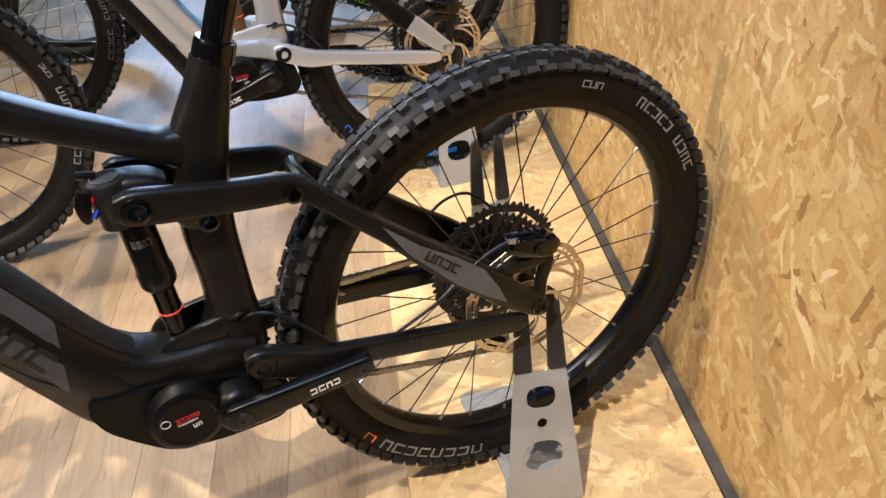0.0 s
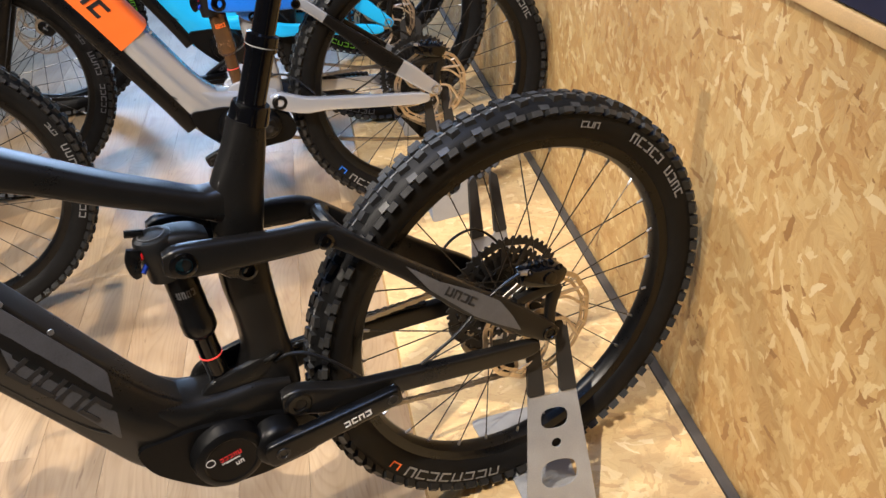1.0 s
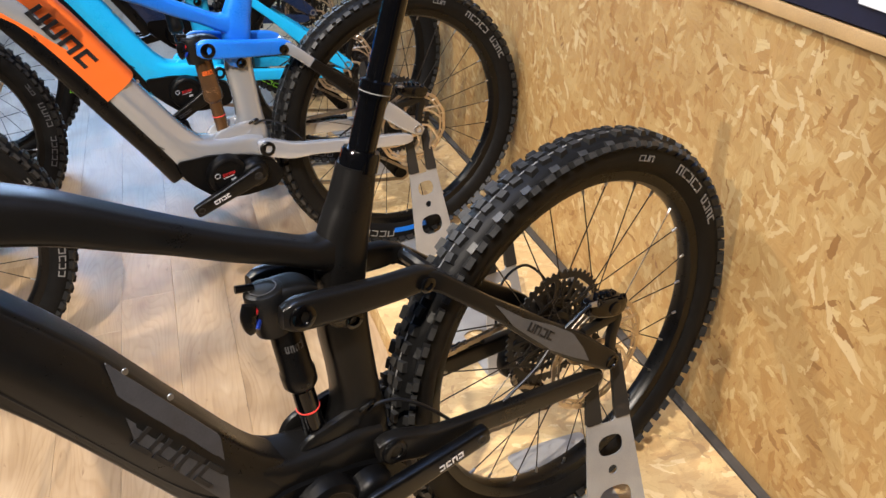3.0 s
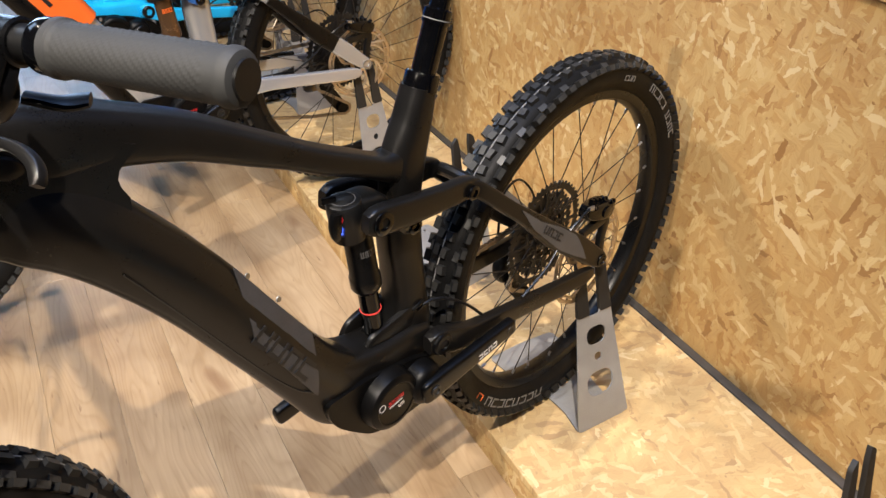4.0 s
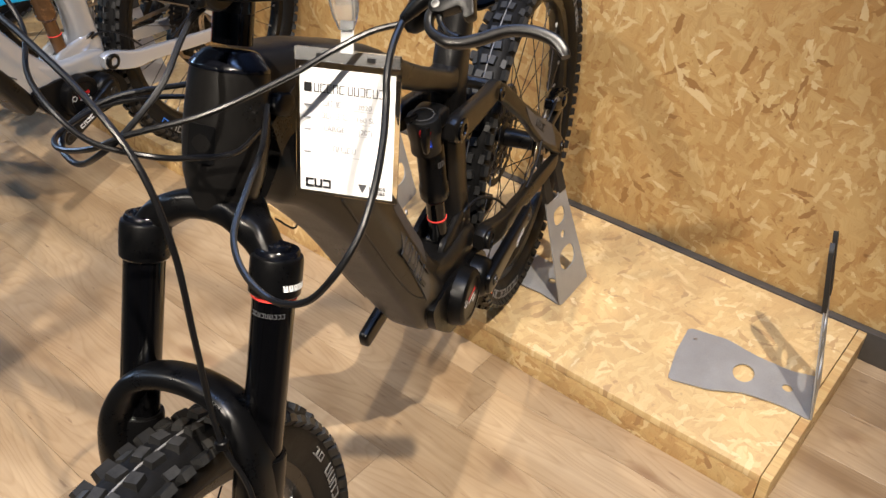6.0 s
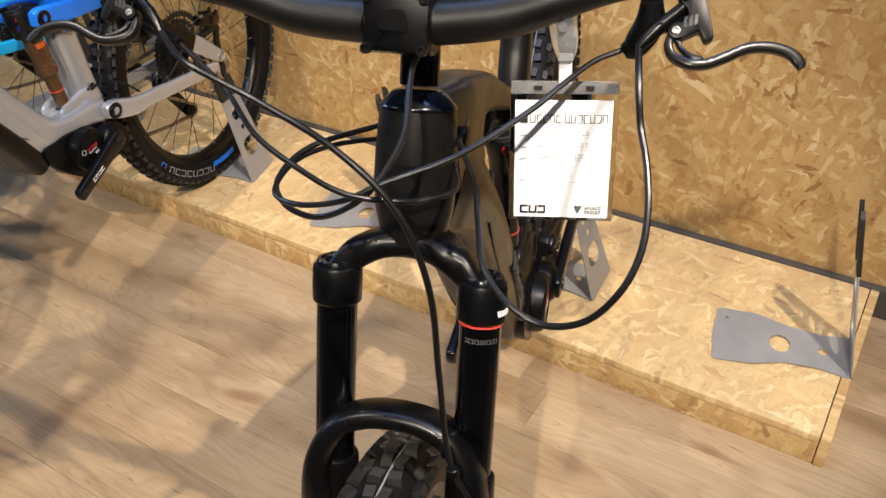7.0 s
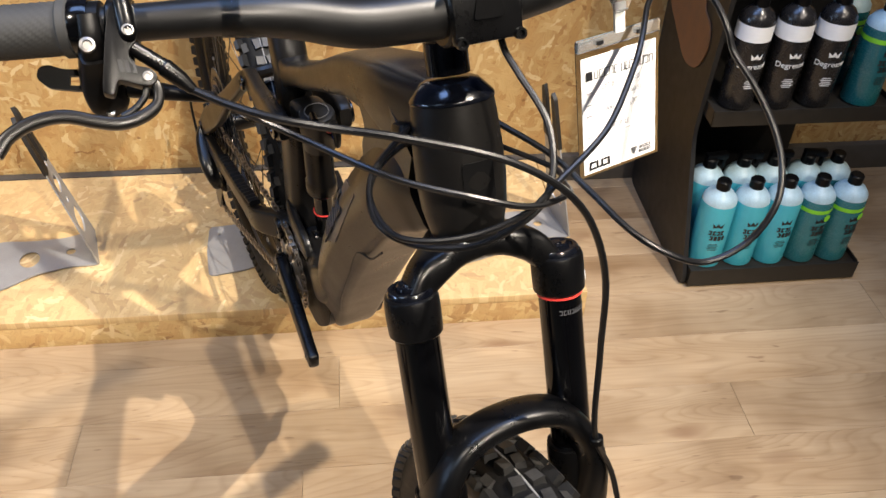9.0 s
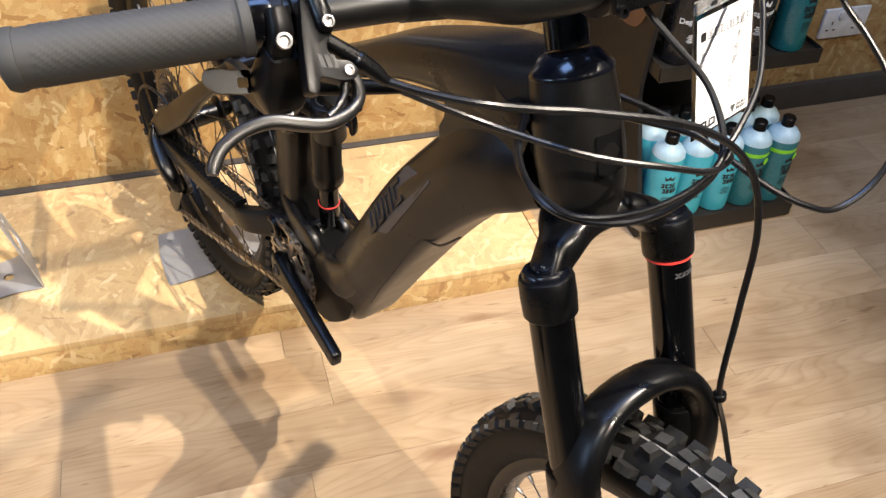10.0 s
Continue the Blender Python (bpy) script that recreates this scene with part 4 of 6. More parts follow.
        part("pivot_bolt", turned([(0, 0.019), (0.005, 0.0185), (0.007, 0.016), (0.007, 0.010), (0.003, 0.0095), (0.003, 0.0005)], (0.391, s * (0.066 - inn), 0.463), (0, s, 0), 28), BLACK2, cs)
        bm = loft([(0.322, s * 0.040, 0.690, 0.010, 0.008), (0.310, s * 0.041, 0.688, 0.0145, 0.009), (0.290, s * 0.046, 0.676, 0.0130, 0.009), (0.235, s * 0.054, 0.629, 0.0128, 0.0088), (0.205, s * 0.058, 0.604, 0.0138, 0.0088), (0.165, s * 0.063, 0.569, 0.0178, 0.0088), (0.120, s * 0.068, 0.5295, 0.0212, 0.0088), (0.066, s * 0.074, 0.489, 0.0222, 0.0088), (0.030, s * 0.077, 0.459, 0.0200, 0.0085), (-0.004, s * 0.079, 0.433, 0.0160, 0.0080), (-0.018, s * 0.080, 0.424, 0.010, 0.0070)], 5.0, 26)
        ss = part("seatstay", bm, stayU, bike)
        q0, q1 = np.array((0.205, 0.600)), np.array((0.060, 0.484))
        pan = [(0.218, 0.623), (0.170, 0.583), (0.120, 0.5525), (0.082, 0.524), (0.062, 0.492), (0.047, 0.459), (0.080, 0.4795), (0.120, 0.508), (0.160, 0.548), (0.186, 0.574)]
        if col.get("panel") and s > 0:
            lay = lambda a, b, c, s=s: (a, s * (0.0671 + (0.205 - a) * 0.115 + c), b)
            part("stay_panel", slab(rounded(pan, 0.003, 2), 0.0, 0.0010, place=lay), col["stay_panel"], ss, "grey painted panel on the seatstay")
            dr = (q1 - q0) / np.linalg.norm(q1 - q0)
            nr = np.array((-dr[1], dr[0]))
            nr = nr if nr[1] > 0 else -nr
            def on_stay(a, h, d2):
                q = q0 + dr * (0.055 + a) + nr * (h - 0.006)
                return (q[0], 0.0683 + (0.205 - q[0]) * 0.115 + d2, q[1])
            part("stay_mark", marks(4, 0.014, 0.0115, 0.003, on_stay, 0.0007, 4, -0.15), DARKPRINT, ss)
        if col.get("stay_sleeve"):
            part("stay_guard", loft([(0.255, s * 0.052, 0.646, 0.0125, 0.0095), (0.205, s * 0.058, 0.604, 0.0145, 0.0096), (0.165, s * 0.063, 0.569, 0.0186, 0.0096), (0.120, s * 0.068, 0.5295, 0.0220, 0.0096), (0.085, s * 0.072, 0.503, 0.0222, 0.0096)], 5.0, 24), BLACK2, ss, "black lower half of the seatstay")
        part("axle_bolt", turned([(0, 0.0125), (0.006, 0.012), (0.0065, 0.0085), (0.003, 0.0070), (0.003, 0.0005)], (-0.004, s * 0.083, 0.433), (0, s, 0), 24), GLOSSB if stay is BLACK else ALU, ss)
        bm = loft([(0.512, s * 0.042, 0.716, 0.013, 0.008), (0.493, s * 0.043, 0.714, 0.0205, 0.0105), (0.440, s * 0.043, 0.706, 0.0205, 0.0105), (0.375, s * 0.042, 0.698, 0.0185, 0.0100), (0.325, s * 0.040, 0.693, 0.0175, 0.0095), (0.300, s * 0.040, 0.690, 0.011, 0.008)], 5.0, 24)
        rk = part("rocker_link", bm, rock, bike)
        for u, z, r in ((0.491, 0.713, 0.0165), (0.318, 0.688, 0.011), (0.416, 0.668, 0.012)):
            part("pivot_bolt", turned([(0, r), (0.003, r), (0.004, r * 0.8), (0.004, r * 0.55), (0.001, r * 0.5), (0.001, 0.0005)], (u, s * (0.0525 if u != 0.416 else 0.034), z), (0, s, 0), 24), GLOSSB, rk)
        part("rocker_web", loft([(0.455, s * 0.036, 0.700, 0.010, 0.006), (0.430, s * 0.032, 0.680, 0.018, 0.006), (0.414, s * 0.028, 0.664, 0.012, 0.006)], 2.6, 12), rock, rk)
    part("stay_bridge", tube([(0.285, -0.046, 0.676), (0.300, -0.02, 0.690), (0.300, 0.02, 0.690), (0.285, 0.046, 0.676)], 0.010, 10), stayU, bike)

    # rear shock
    sx = np.array((0.498, 0.003, 0.712))
    sd = np.array((0.473, 0.012, 0.492)) - sx
    L = np.linalg.norm(sd)
    can = part("rear_shock", turned([(0.030, 0.0190), (0.036, 0.0203), (0.100, 0.0203), (0.104, 0.0222), (0.122, 0.0222), (0.126, 0.0200), (0.131, 0.0160)], sx, sd, 32), col["shock"], bike, col["shock_label"])
    part("shaft", turned([(0.126, 0.0146), (0.205, 0.0146), (0.207, 0.013)], sx, sd, 28), col["shock"] if col["shock"] is not BLACK2 else GLOSSB, can)
    part("travel_ring", turned([(0.1645, 0.0147), (0.1647, 0.0156), (0.1665, 0.0156), (0.1667, 0.0147)], sx, sd, 28), REDGLOW, can, "red rubber travel ring")
    part("lower_eye", turned([(-0.020, 0.013), (0.020, 0.013)], tuple(sx + sd * 1.0), (0, 1, 0), 20), BLACK2, can)
    for s in (1, -1):
        part("shock_mount", loft([(0.505, s * 0.025, 0.484, 0.010, 0.006), (0.488, s * 0.025, 0.492, 0.020, 0.007), (0.462, s * 0.026, 0.499, 0.021, 0.007), (0.430, s * 0.026, 0.508, 0.018, 0.007), (0.405, s * 0.024, 0.518, 0.012, 0.006)], 3.6, 16), col.get("mount", fr), can)
    bm = turned([(-0.024, 0.0190), (-0.0225, 0.0225), (-0.019, 0.0240), (-0.006, 0.0242), (0.006, 0.0240), (0.014, 0.0222), (0.034, 0.0218)], sx + np.array((0.012, 0.0, 0.0)), sd, 32)
    loft([(0.522, 0.003, 0.724, 0.006, 0.012), (0.500, 0.002, 0.722, 0.0150, 0.0205), (0.470, 0, 0.716, 0.0165, 0.0220), (0.452, 0, 0.712, 0.010, 0.018)], 4.0, 22, bm=bm)
    resv = part("reservoir", bm, SATIN, can, "rounded black shock head")
    top = sx + np.array((0.012, 0.0, 0.0)) - sd / L * 0.0245
    part("head_ring", turned([(0.0, 0.0165), (-0.0008, 0.0165), (-0.0008, 0.0150), (0.0, 0.0150)], top, sd, 28, cap=False), LABELGREY, resv)
    part("rebound_dial", turned([(0, 0.0075), (0.002, 0.0080), (0.004, 0.0078), (0.005, 0.006)], (0.531, 0.012, 0.720), (0.8, 0.55, -0.1), 22), RED, resv, "red damping dial")
    part("lockout_lever", loft([(0.537, 0.016, 0.730, 0.008, 0.005), (0.541, 0.018, 0.716, 0.009, 0.005), (0.541, 0.019, 0.702, 0.007, 0.004), (0.539, 0.019, 0.694, 0.004, 0.003)], 3.6, 14), BLACK2, resv)
    part("lockout_pin", tube([(0.527, 0.016, 0.706), (0.534, 0.022, 0.699)], 0.0034, 10, straight=True), BLUEANO, resv, "small blue adjuster")
    part("filler_cap", tube([(0.520, -0.006, 0.736), (0.541, -0.009, 0.739)], 0.0048, 10, straight=True), BLACK2, resv)

    def on_can(a, h, d2):
        ax_ = sd / L
        p = sx + ax_ * (0.062 - h)
        ang = 0.5 - a / 0.026
        f_ = np.cross((0.0, 1.0, 0.0), ax_)
        return tuple(p + (0.0204 + d2) * (math.sin(ang) * f_ * 1.0 + math.cos(ang) * np.array((0, 1.0, 0))))
    part("shock_print", marks(4, 0.010, 0.006, 0.002, on_can, 0.0005, 9), LABELGREY if col["shock"] is BLACK2 else ORANGE, can)

    # ribbed guard on the drive-side chainstay
    rows = []
    for q in range(61):
        gu = 0.130 + q * 0.0032
        gz = np.interp(gu, (0.090, 0.170, 0.250, 0.330), (0.4365, 0.4505, 0.4565, 0.4715))
        gv = np.interp(gu, (0.090, 0.170, 0.250, 0.330), (-0.076, -0.072, -0.068, -0.062))
        rows.append((gu, gv, gz + 0.001, 0.0045 if q % 4 < 2 else 0.0022, 0.0095))
    guard = loft(rows, 4.0, 12, 1)
    part("chainstay_guard", guard, RUBBER, bike, "ribbed black rubber chain guard")

    # seat post
    pd = (-0.330, 0.0, 0.944)
    p0 = np.array((0.3735, 0.0, 0.848))
    part("seat_clamp", turned([(-0.004, 0.0225), (-0.003, 0.0238), (0.016, 0.0232), (0.020, 0.0215), (0.020, 0.0170)], p0, pd, 32), GLOSSB, bike)
    sp = part("seat_post", turned([(-0.02, 0.0165), (0.082, 0.0165), (0.082, 0.0185), (0.100, 0.0185), (0.102, 0.0135), (0.30, 0.0135)], p0, pd, 30), GLOSSB, bike, "gloss black dropper seat post")
    part("post_print", turned([(0.0870, 0.0187), (0.0884, 0.0187)], p0, pd, 30, cap=False), MARK if col["shock"] is BLACK2 else ALU, sp)

    # wheels
    sets = [(156, 4, 0.0150, 0.0125, 0.0050, col["mark_tyre"], 0.3115), (140, 5, 0.0150, 0.0125, 0.0050, col["mark_tyre"], 0.3115), (112, 3, 0.0100, 0.0100, 0.0018, col["mark_tyre"], 0.3135), (316, 8, 0.0175, 0.0190, 0.0060, col["mark_tyre"], 0.3100), (323, 1, 0.012, 0.020, 0.0, ORANGE if col["shock"] is BLACK2 else BLUE, 0.3120)]
    rear = build_wheel(bike, "rear_wheel", RH, True, MARK, sets, col.get("rim_sets"))
    if col.get("sticker"):
        lay = lambda a, b, c: (b * math.cos(a), 0.0262 + c, b * math.sin(a))
        part("tyre_patch", slab([(radians(t), 0.3030) for t in range(262, 281, 2)] + [(radians(t), 0.3165) for t in range(280, 261, -2)], 0.004, 0.0058, place=lay), BLUE, rear, "bright blue patch on the tyre wall")
    fsets = [(200, 5, 0.0150, 0.0140, 0.0050, col["mark_tyre"], 0.3115), (178, 4, 0.0150, 0.0140, 0.0050, col["mark_tyre"], 0.3115), (160, 3, 0.0100, 0.0100, 0.0018, col["mark_tyre"], 0.3135), (20, 8, 0.0175, 0.0190, 0.0060, col["mark_tyre"], 0.3100)]
    build_wheel(bike, "front_wheel", FH, False, MARK, fsets)

    # rear brake calliper and derailleur
    cal = loft([(0.044, 0.066, 0.543, 0.006, 0.008), (0.038, 0.066, 0.542, 0.012, 0.012), (0.012, 0.064, 0.534, 0.016, 0.018), (-0.018, 0.064, 0.528, 0.017, 0.019), (-0.034, 0.064, 0.524, 0.012, 0.015), (-0.040, 0.064, 0.522, 0.006, 0.009)], 5.0, 20)
    for q in range(4):
        box((0.004, 0.010, 0.013), (0.018 - 0.012 * q, 0.064, 0.552 - 0.003 * q), bm=cal)
    turned([(0, 0.0115), (0.004, 0.011), (0.005, 0.008)], (-0.004, 0.081, 0.532), (0, 1, 0), 24, bm=cal)
    cb = part("brake_calliper", cal, GLOSSB, bike, "black hydraulic brake calliper")
    part("calliper_bracket", loft([(0.048, 0.070, 0.502, 0.008, 0.006), (0.010, 0.070, 0.505, 0.009, 0.006), (-0.022, 0.070, 0.505, 0.010, 0.006), (-0.014, 0.072, 0.470, 0.009, 0.006), (-0.010, 0.076, 0.440, 0.009, 0.005)], 4.0, 14), BLACK, cb)
    for cu, cz in ((0.030, 0.552), (-0.022, 0.545), (0.004, 0.560)):
        part("calliper_bolt", turned([(0, 0.0050), (0.004, 0.0048), (0.004, 0.0026), (0.001, 0.0022)], (cu, 0.080, cz), (0.1, 0.8, 0.6), 14), GLOSSB, cb)
    part("hose_fitting", tube([(0.030, 0.078, 0.552), (0.046, 0.078, 0.556)], [0.0045, 0.0036], 12, straight=True), ALU, cb)
    part("brake_hose", tube([(0.044, 0.078, 0.556), (0.075, 0.078, 0.545), (0.110, 0.074, 0.520), (0.150, 0.078, 0.490), (0.210, 0.076, 0.458)], 0.0024, 8), CABLE, cb)
    dr = loft([(-0.010, -0.084, 0.428, 0.012, 0.008), (0.000, -0.090, 0.412, 0.015, 0.011), (0.022, -0.093, 0.396, 0.016, 0.013), (0.048, -0.093, 0.376, 0.017, 0.014), (0.062, -0.088, 0.352, 0.016, 0.012), (0.058, -0.080, 0.335, 0.010, 0.009)], 3.6, 18)
    mech = part("rear_derailleur", dr, BLACK2, bike, "black rear derailleur with cage")
    part("cage", slab(rounded([(0.030, 0.345), (0.062, 0.340), (0.058, 0.318), (-0.010, 0.228), (-0.034, 0.226), (-0.040, 0.248)], 0.009, 3), -0.078, -0.0765), BLACK2, mech)
    for u, z in ((0.046, 0.331), (-0.024, 0.245)):
        part("jockey_wheel", turned([(-0.002, 0.020), (0.002, 0.020)], (u, -0.070, z), (0, 1, 0), 14), PLASTIC, mech)
    part("rear_cable_loop", tube([(0.105, -0.066, 0.470), (0.085, -0.078, 0.53), (0.02, -0.092, 0.535), (-0.035, -0.094, 0.47), (-0.020, -0.094, 0.40)], 0.0024, 8), CABLE, mech)

    # fork
    cap0 = (0.9887, 0.8492)
    crown = bmesh.new()
    fwd = np.array((0.937, 0.0, 0.350))
    half_crown = [(0.0, 0.0095, 0.002, 0.0135, 0.034), (0.018, 0.0105, 0.006, 0.0140, 0.032), (0.034, 0.0160, 0.014, 0.0150, 0.027), (0.047, 0.0235, 0.021, 0.0175, 0.0190), (0.058, 0.033, 0.025, 0.0200, 0.0170), (0.069, 0.043, 0.027, 0.0150, 0.0160)]
    rows = smooth_path([(-v, d, c, hd, hc) for v, d, c, hd, hc in reversed(half_crown[1:])] + half_crown, 4)
    skin(crown, [[np.array((0.950, v, 0.871)) + AX * (d + hd * math.copysign(abs(math.sin(t)) ** 0.6, math.sin(t))) + fwd * (c + hc * math.copysign(abs(math.cos(t)) ** 0.6, math.cos(t))) for t in np.linspace(0, 2 * math.pi, 20, endpoint=False)] for v, d, c, hd, hc in rows])
    bmesh.ops.recalc_face_normals(crown, faces=crown.faces)
    fork = part("fork_crown", crown, BLACK2, bike, "black suspension fork with red ring on one leg")
    bm = tube([(0.955, 0, 0.868), on_axis(0.955, 0.868, -0.02)], 0.026, 20, straight=True)
    part("crown_race", bm, BLACK2, fork)
    for s in (1, -1):
        o = (cap0[0], s * 0.0672 + 0.003, cap0[1])
        part("crown_socket", turned([(-0.001, 0.0200), (0.0, 0.0216), (0.003, 0.0226), (0.018, 0.0229), (0.033, 0.0224), (0.035, 0.0205)], o, AX, 36), BLACK2, fork)
        cap = part("top_cap", turned([(0.001, 0.0195), (-0.004, 0.0192), (-0.006, 0.0178), (-0.006, 0.0150), (-0.0045, 0.0145), (-0.0045, 0.0115), (-0.0085, 0.0108), (-0.0095, 0.0090), (-0.0085, 0.0050), (-0.0095, 0.0045), (-0.0095, 0.0005)], o, AX, 32), CAPGLOSS, fork, "gloss black top cap")
        st = part("stanchion", turned([(0.02, 0.0187), (0.29, 0.0187)], o, AX, 28), GLOSSB, fork, "gloss black fork stanchion")
        if s > 0:
            part("travel_ring", turned([(0.0356, 0.0188), (0.0358, 0.0200), (0.0377, 0.0200), (0.0379, 0.0188)], o, AX, 28), REDGLOW, st, "red rubber travel ring")

            def on_leg(a, h, d2, o=o):
                ang = 1.1 - a / 0.0188
                p = np.array(o) + AX * (0.052 - h)
                f_ = np.array((0.937, 0, 0.350))
                return tuple(p + (0.0188 + d2) * (math.cos(ang) * f_ + math.sin(ang) * np.array((0, 1.0, 0))))
            part("leg_print", marks(9, 0.0042, 0.0026, 0.0010, on_leg, 0.0003, 11, 0, 0.16), LABELGREY, st)
    low = bmesh.new()
    for s in (1, -1):
        o = np.array((cap0[0], s * 0.0672 + 0.003, cap0[1]))
        pts = [o + AX * 0.190, o + AX * 0.205, o + AX * 0.32, o + AX * 0.44, o + AX * 0.535]
        foot = np.array((FH[0], s * 0.066, FH[2]))
        tube([tuple(p) for p in pts] + [tuple(foot)], [0.0215, 0.0235, 0.0232, 0.0205, 0.019, 0.016], 22, 4, bm=low)
    # arch: a flat rounded band bridging the legs, broad in the riding direction
    band = [(0.073, 0.272, 0.004, 0.021, 0.022), (0.0755, 0.226, 0.012, 0.0155, 0.025), (0.0715, 0.190, 0.016, 0.0125, 0.0245), (0.054, 0.159, 0.018, 0.0115, 0.0225), (0.030, 0.146, 0.018, 0.0110, 0.0205), (0.0, 0.142, 0.018, 0.0108, 0.0200)]
    rows = smooth_path([(-v, d, f, a, b) for v, d, f, a, b in band] + [(v, d, f, a, b) for v, d, f, a, b in band[-2::-1]], 5)
    P = np.array([(cap0[0], v + 0.0015, cap0[1]) + AX * (d - 0.0105) + fwd * f for v, d, f, a, b in rows])
    rings = []
    for p, t, (v, d, f, a, b) in zip(P, np.gradient(P, axis=0), rows):
        out = np.cross(t / np.linalg.norm(t), fwd)
        out /= np.linalg.norm(out)
        rings.append([p + out * a * math.copysign(abs(math.sin(q)) ** 0.75, math.sin(q)) + fwd * b * math.copysign(abs(math.cos(q)) ** 0.75, math.cos(q)) for q in np.linspace(0, 2 * math.pi, 20, endpoint=False)])
    skin(low, rings)
    bmesh.ops.recalc_face_normals(low, faces=low.faces)
    lowers = part("lower_leg_casting", low, col.get("lowers", BLACK2), fork, "black arched fork lower legs")

    # prints on the fork and a square badge on the head tube
    hb = np.array((0.9193, 0, 0.9761)) + AX * 0.060
    badge = rounded([(-0.013, -0.016), (0.013, -0.016), (0.013, 0.016), (-0.013, 0.016)], 0.003, 3)
    def on_head(a, b, c):
        ang = a / 0.037
        return tuple(hb - AX * b + (0.0369 + c) * (math.cos(ang) * fwd + math.sin(ang) * np.array((0, 1.0, 0))))
    part("head_badge", slab([q for k in range(len(badge)) for q in ((badge[k]), tuple((np.array(badge[k]) + badge[(k + 1) % len(badge)]) / 2))], 0.0, 0.0009, place=on_head), LABELGREY if col["shock"] is not BLACK2 else PLASTIC, bike, "small square badge on the head tube")
    lo_ = np.array((cap0[0], 0.0672 + 0.003, cap0[1]))

    def on_socket(a, h, d2):
        ang = 1.9 - a / 0.023
        return tuple(lo_ + AX * (0.026 - h) + (0.0231 + d2) * (math.cos(ang) * fwd + math.sin(ang) * np.array((0, 1.0, 0))))
    part("crown_print", marks(5, 0.0055, 0.0040, 0.0010, on_socket, 0.0004, 13, 0.2, 0.3), WHITEPRINT, fork, "small white block print")

    def on_lower(a, h, d2):
        ang = 0.75 - h / 0.0236
        return tuple(lo_ + AX * (0.206 + a) + (0.0237 + d2) * (math.cos(ang) * fwd + math.sin(ang) * np.array((0, 1.0, 0))))
    part("leg_print", marks(8, 0.0050, 0.0046, 0.0014, on_lower, 0.0004, 17, 0, 0.2), LABELGREY, lowers, "grey block print along the leg")

    # cockpit
    part("headset_cap", turned([(0.000, 0.0340), (-0.002, 0.0342), (-0.0035, 0.0335), (-0.0145, 0.0235), (-0.0165, 0.0182)], (0.9193, 0, 0.9761), AX, 36), CAPGLOSS, bike, "conical black headset cover")
    part("steerer_spacer", turned([(-0.020, 0.0172), (-0.045, 0.0172), (-0.045, 0.0166), (-0.046, 0.0172), (-0.110, 0.0172)], (0.9193, 0, 0.9761), AX, 28), GLOSSB, bike)
    bc = (0.949, 1.0635)
    bm = loft([(0.878, 0, 1.056, 0.019, 0.020), (0.895, 0, 1.056, 0.022, 0.022), (0.915, 0, 1.057, 0.020, 0.022), (0.935, 0, 1.060, 0.021, 0.026)], 2.8, 20)
    turned([(-0.027, 0.0215), (-0.025, 0.0235), (0.025, 0.0235), (0.027, 0.0215)], (bc[0], 0, bc[1]), (0, 1, 0), 30, bm=bm)
    stem = part("stem", bm, BLACK2, bike, "short black handlebar stem")
    face = box((0.010, 0.052, 0.046), (0, 0, 0), pose(bc[0] + 0.017, 0, bc[1] + 0.008, 0, -20, 0))
    part("faceplate", face, BLACK2, stem, bevel=0.004)
    part("face_window", slab(rounded([(-0.012, -0.007), (0.012, -0.007), (0.008, 0.009), (-0.008, 0.009)], 0.003, 2), 0.0, 0.001, place=lambda a, b, c: tuple(pose(bc[0] + 0.0225, 0, bc[1] + 0.010, 0, -20, 0) @ Vector((c, a, b)))), PLASTIC, stem)
    for sy in (-1, 1):
        for sz in (-1, 1):
            part("face_bolt", turned([(0, 0.0045), (0.004, 0.0042), (0.004, 0.0025), (0.001, 0.002)], tuple(pose(bc[0] + 0.0215, 0, bc[1] + 0.008, 0, -20, 0) @ Vector((0, sy * 0.022, sz * 0.019))), (0.94, 0, 0.34), 12), BLACK2, stem)
    vs = (0.0, 0.040, 0.085, 0.125, 0.165, 0.215, 0.270, 0.368)
    radii = (0.0174, 0.0172, 0.0165, 0.0145, 0.0120, 0.0112, 0.0111, 0.0111)
    # the bars are turned and lean a little to their right
    right_u, right_z = (0.949, 0.9488, 0.9487, 0.9478, 0.9451, 0.9334, 0.9175, 0.8900), (1.0635, 1.0639, 1.0671, 1.0781, 1.0842, 1.0838, 1.0814, 1.0780)
    left_u, left_z = (0.949, 0.9470, 0.9450, 0.9420, 0.9367, 0.9225, 0.9032, 0.8710), (1.0635, 1.0662, 1.0735, 1.0875, 1.0980, 1.1020, 1.1050, 1.1102)
    rows = [(u, -v, z, r) for u, v, z, r in zip(right_u, vs, right_z, radii)][:0:-1] + list(zip(left_u, vs, left_z, radii))
    bar = part("handlebar", tube([r[:3] for r in rows], [r[3] for r in rows], 22, 6), SATIN, bike, "satin black riser handlebar")

    def along(v):
        """The handlebar's centre at that offset."""
        us, zs = (left_u, left_z) if v > 0 else (right_u, right_z)
        return np.array((np.interp(abs(v), vs, us), v, np.interp(abs(v), vs, zs)))

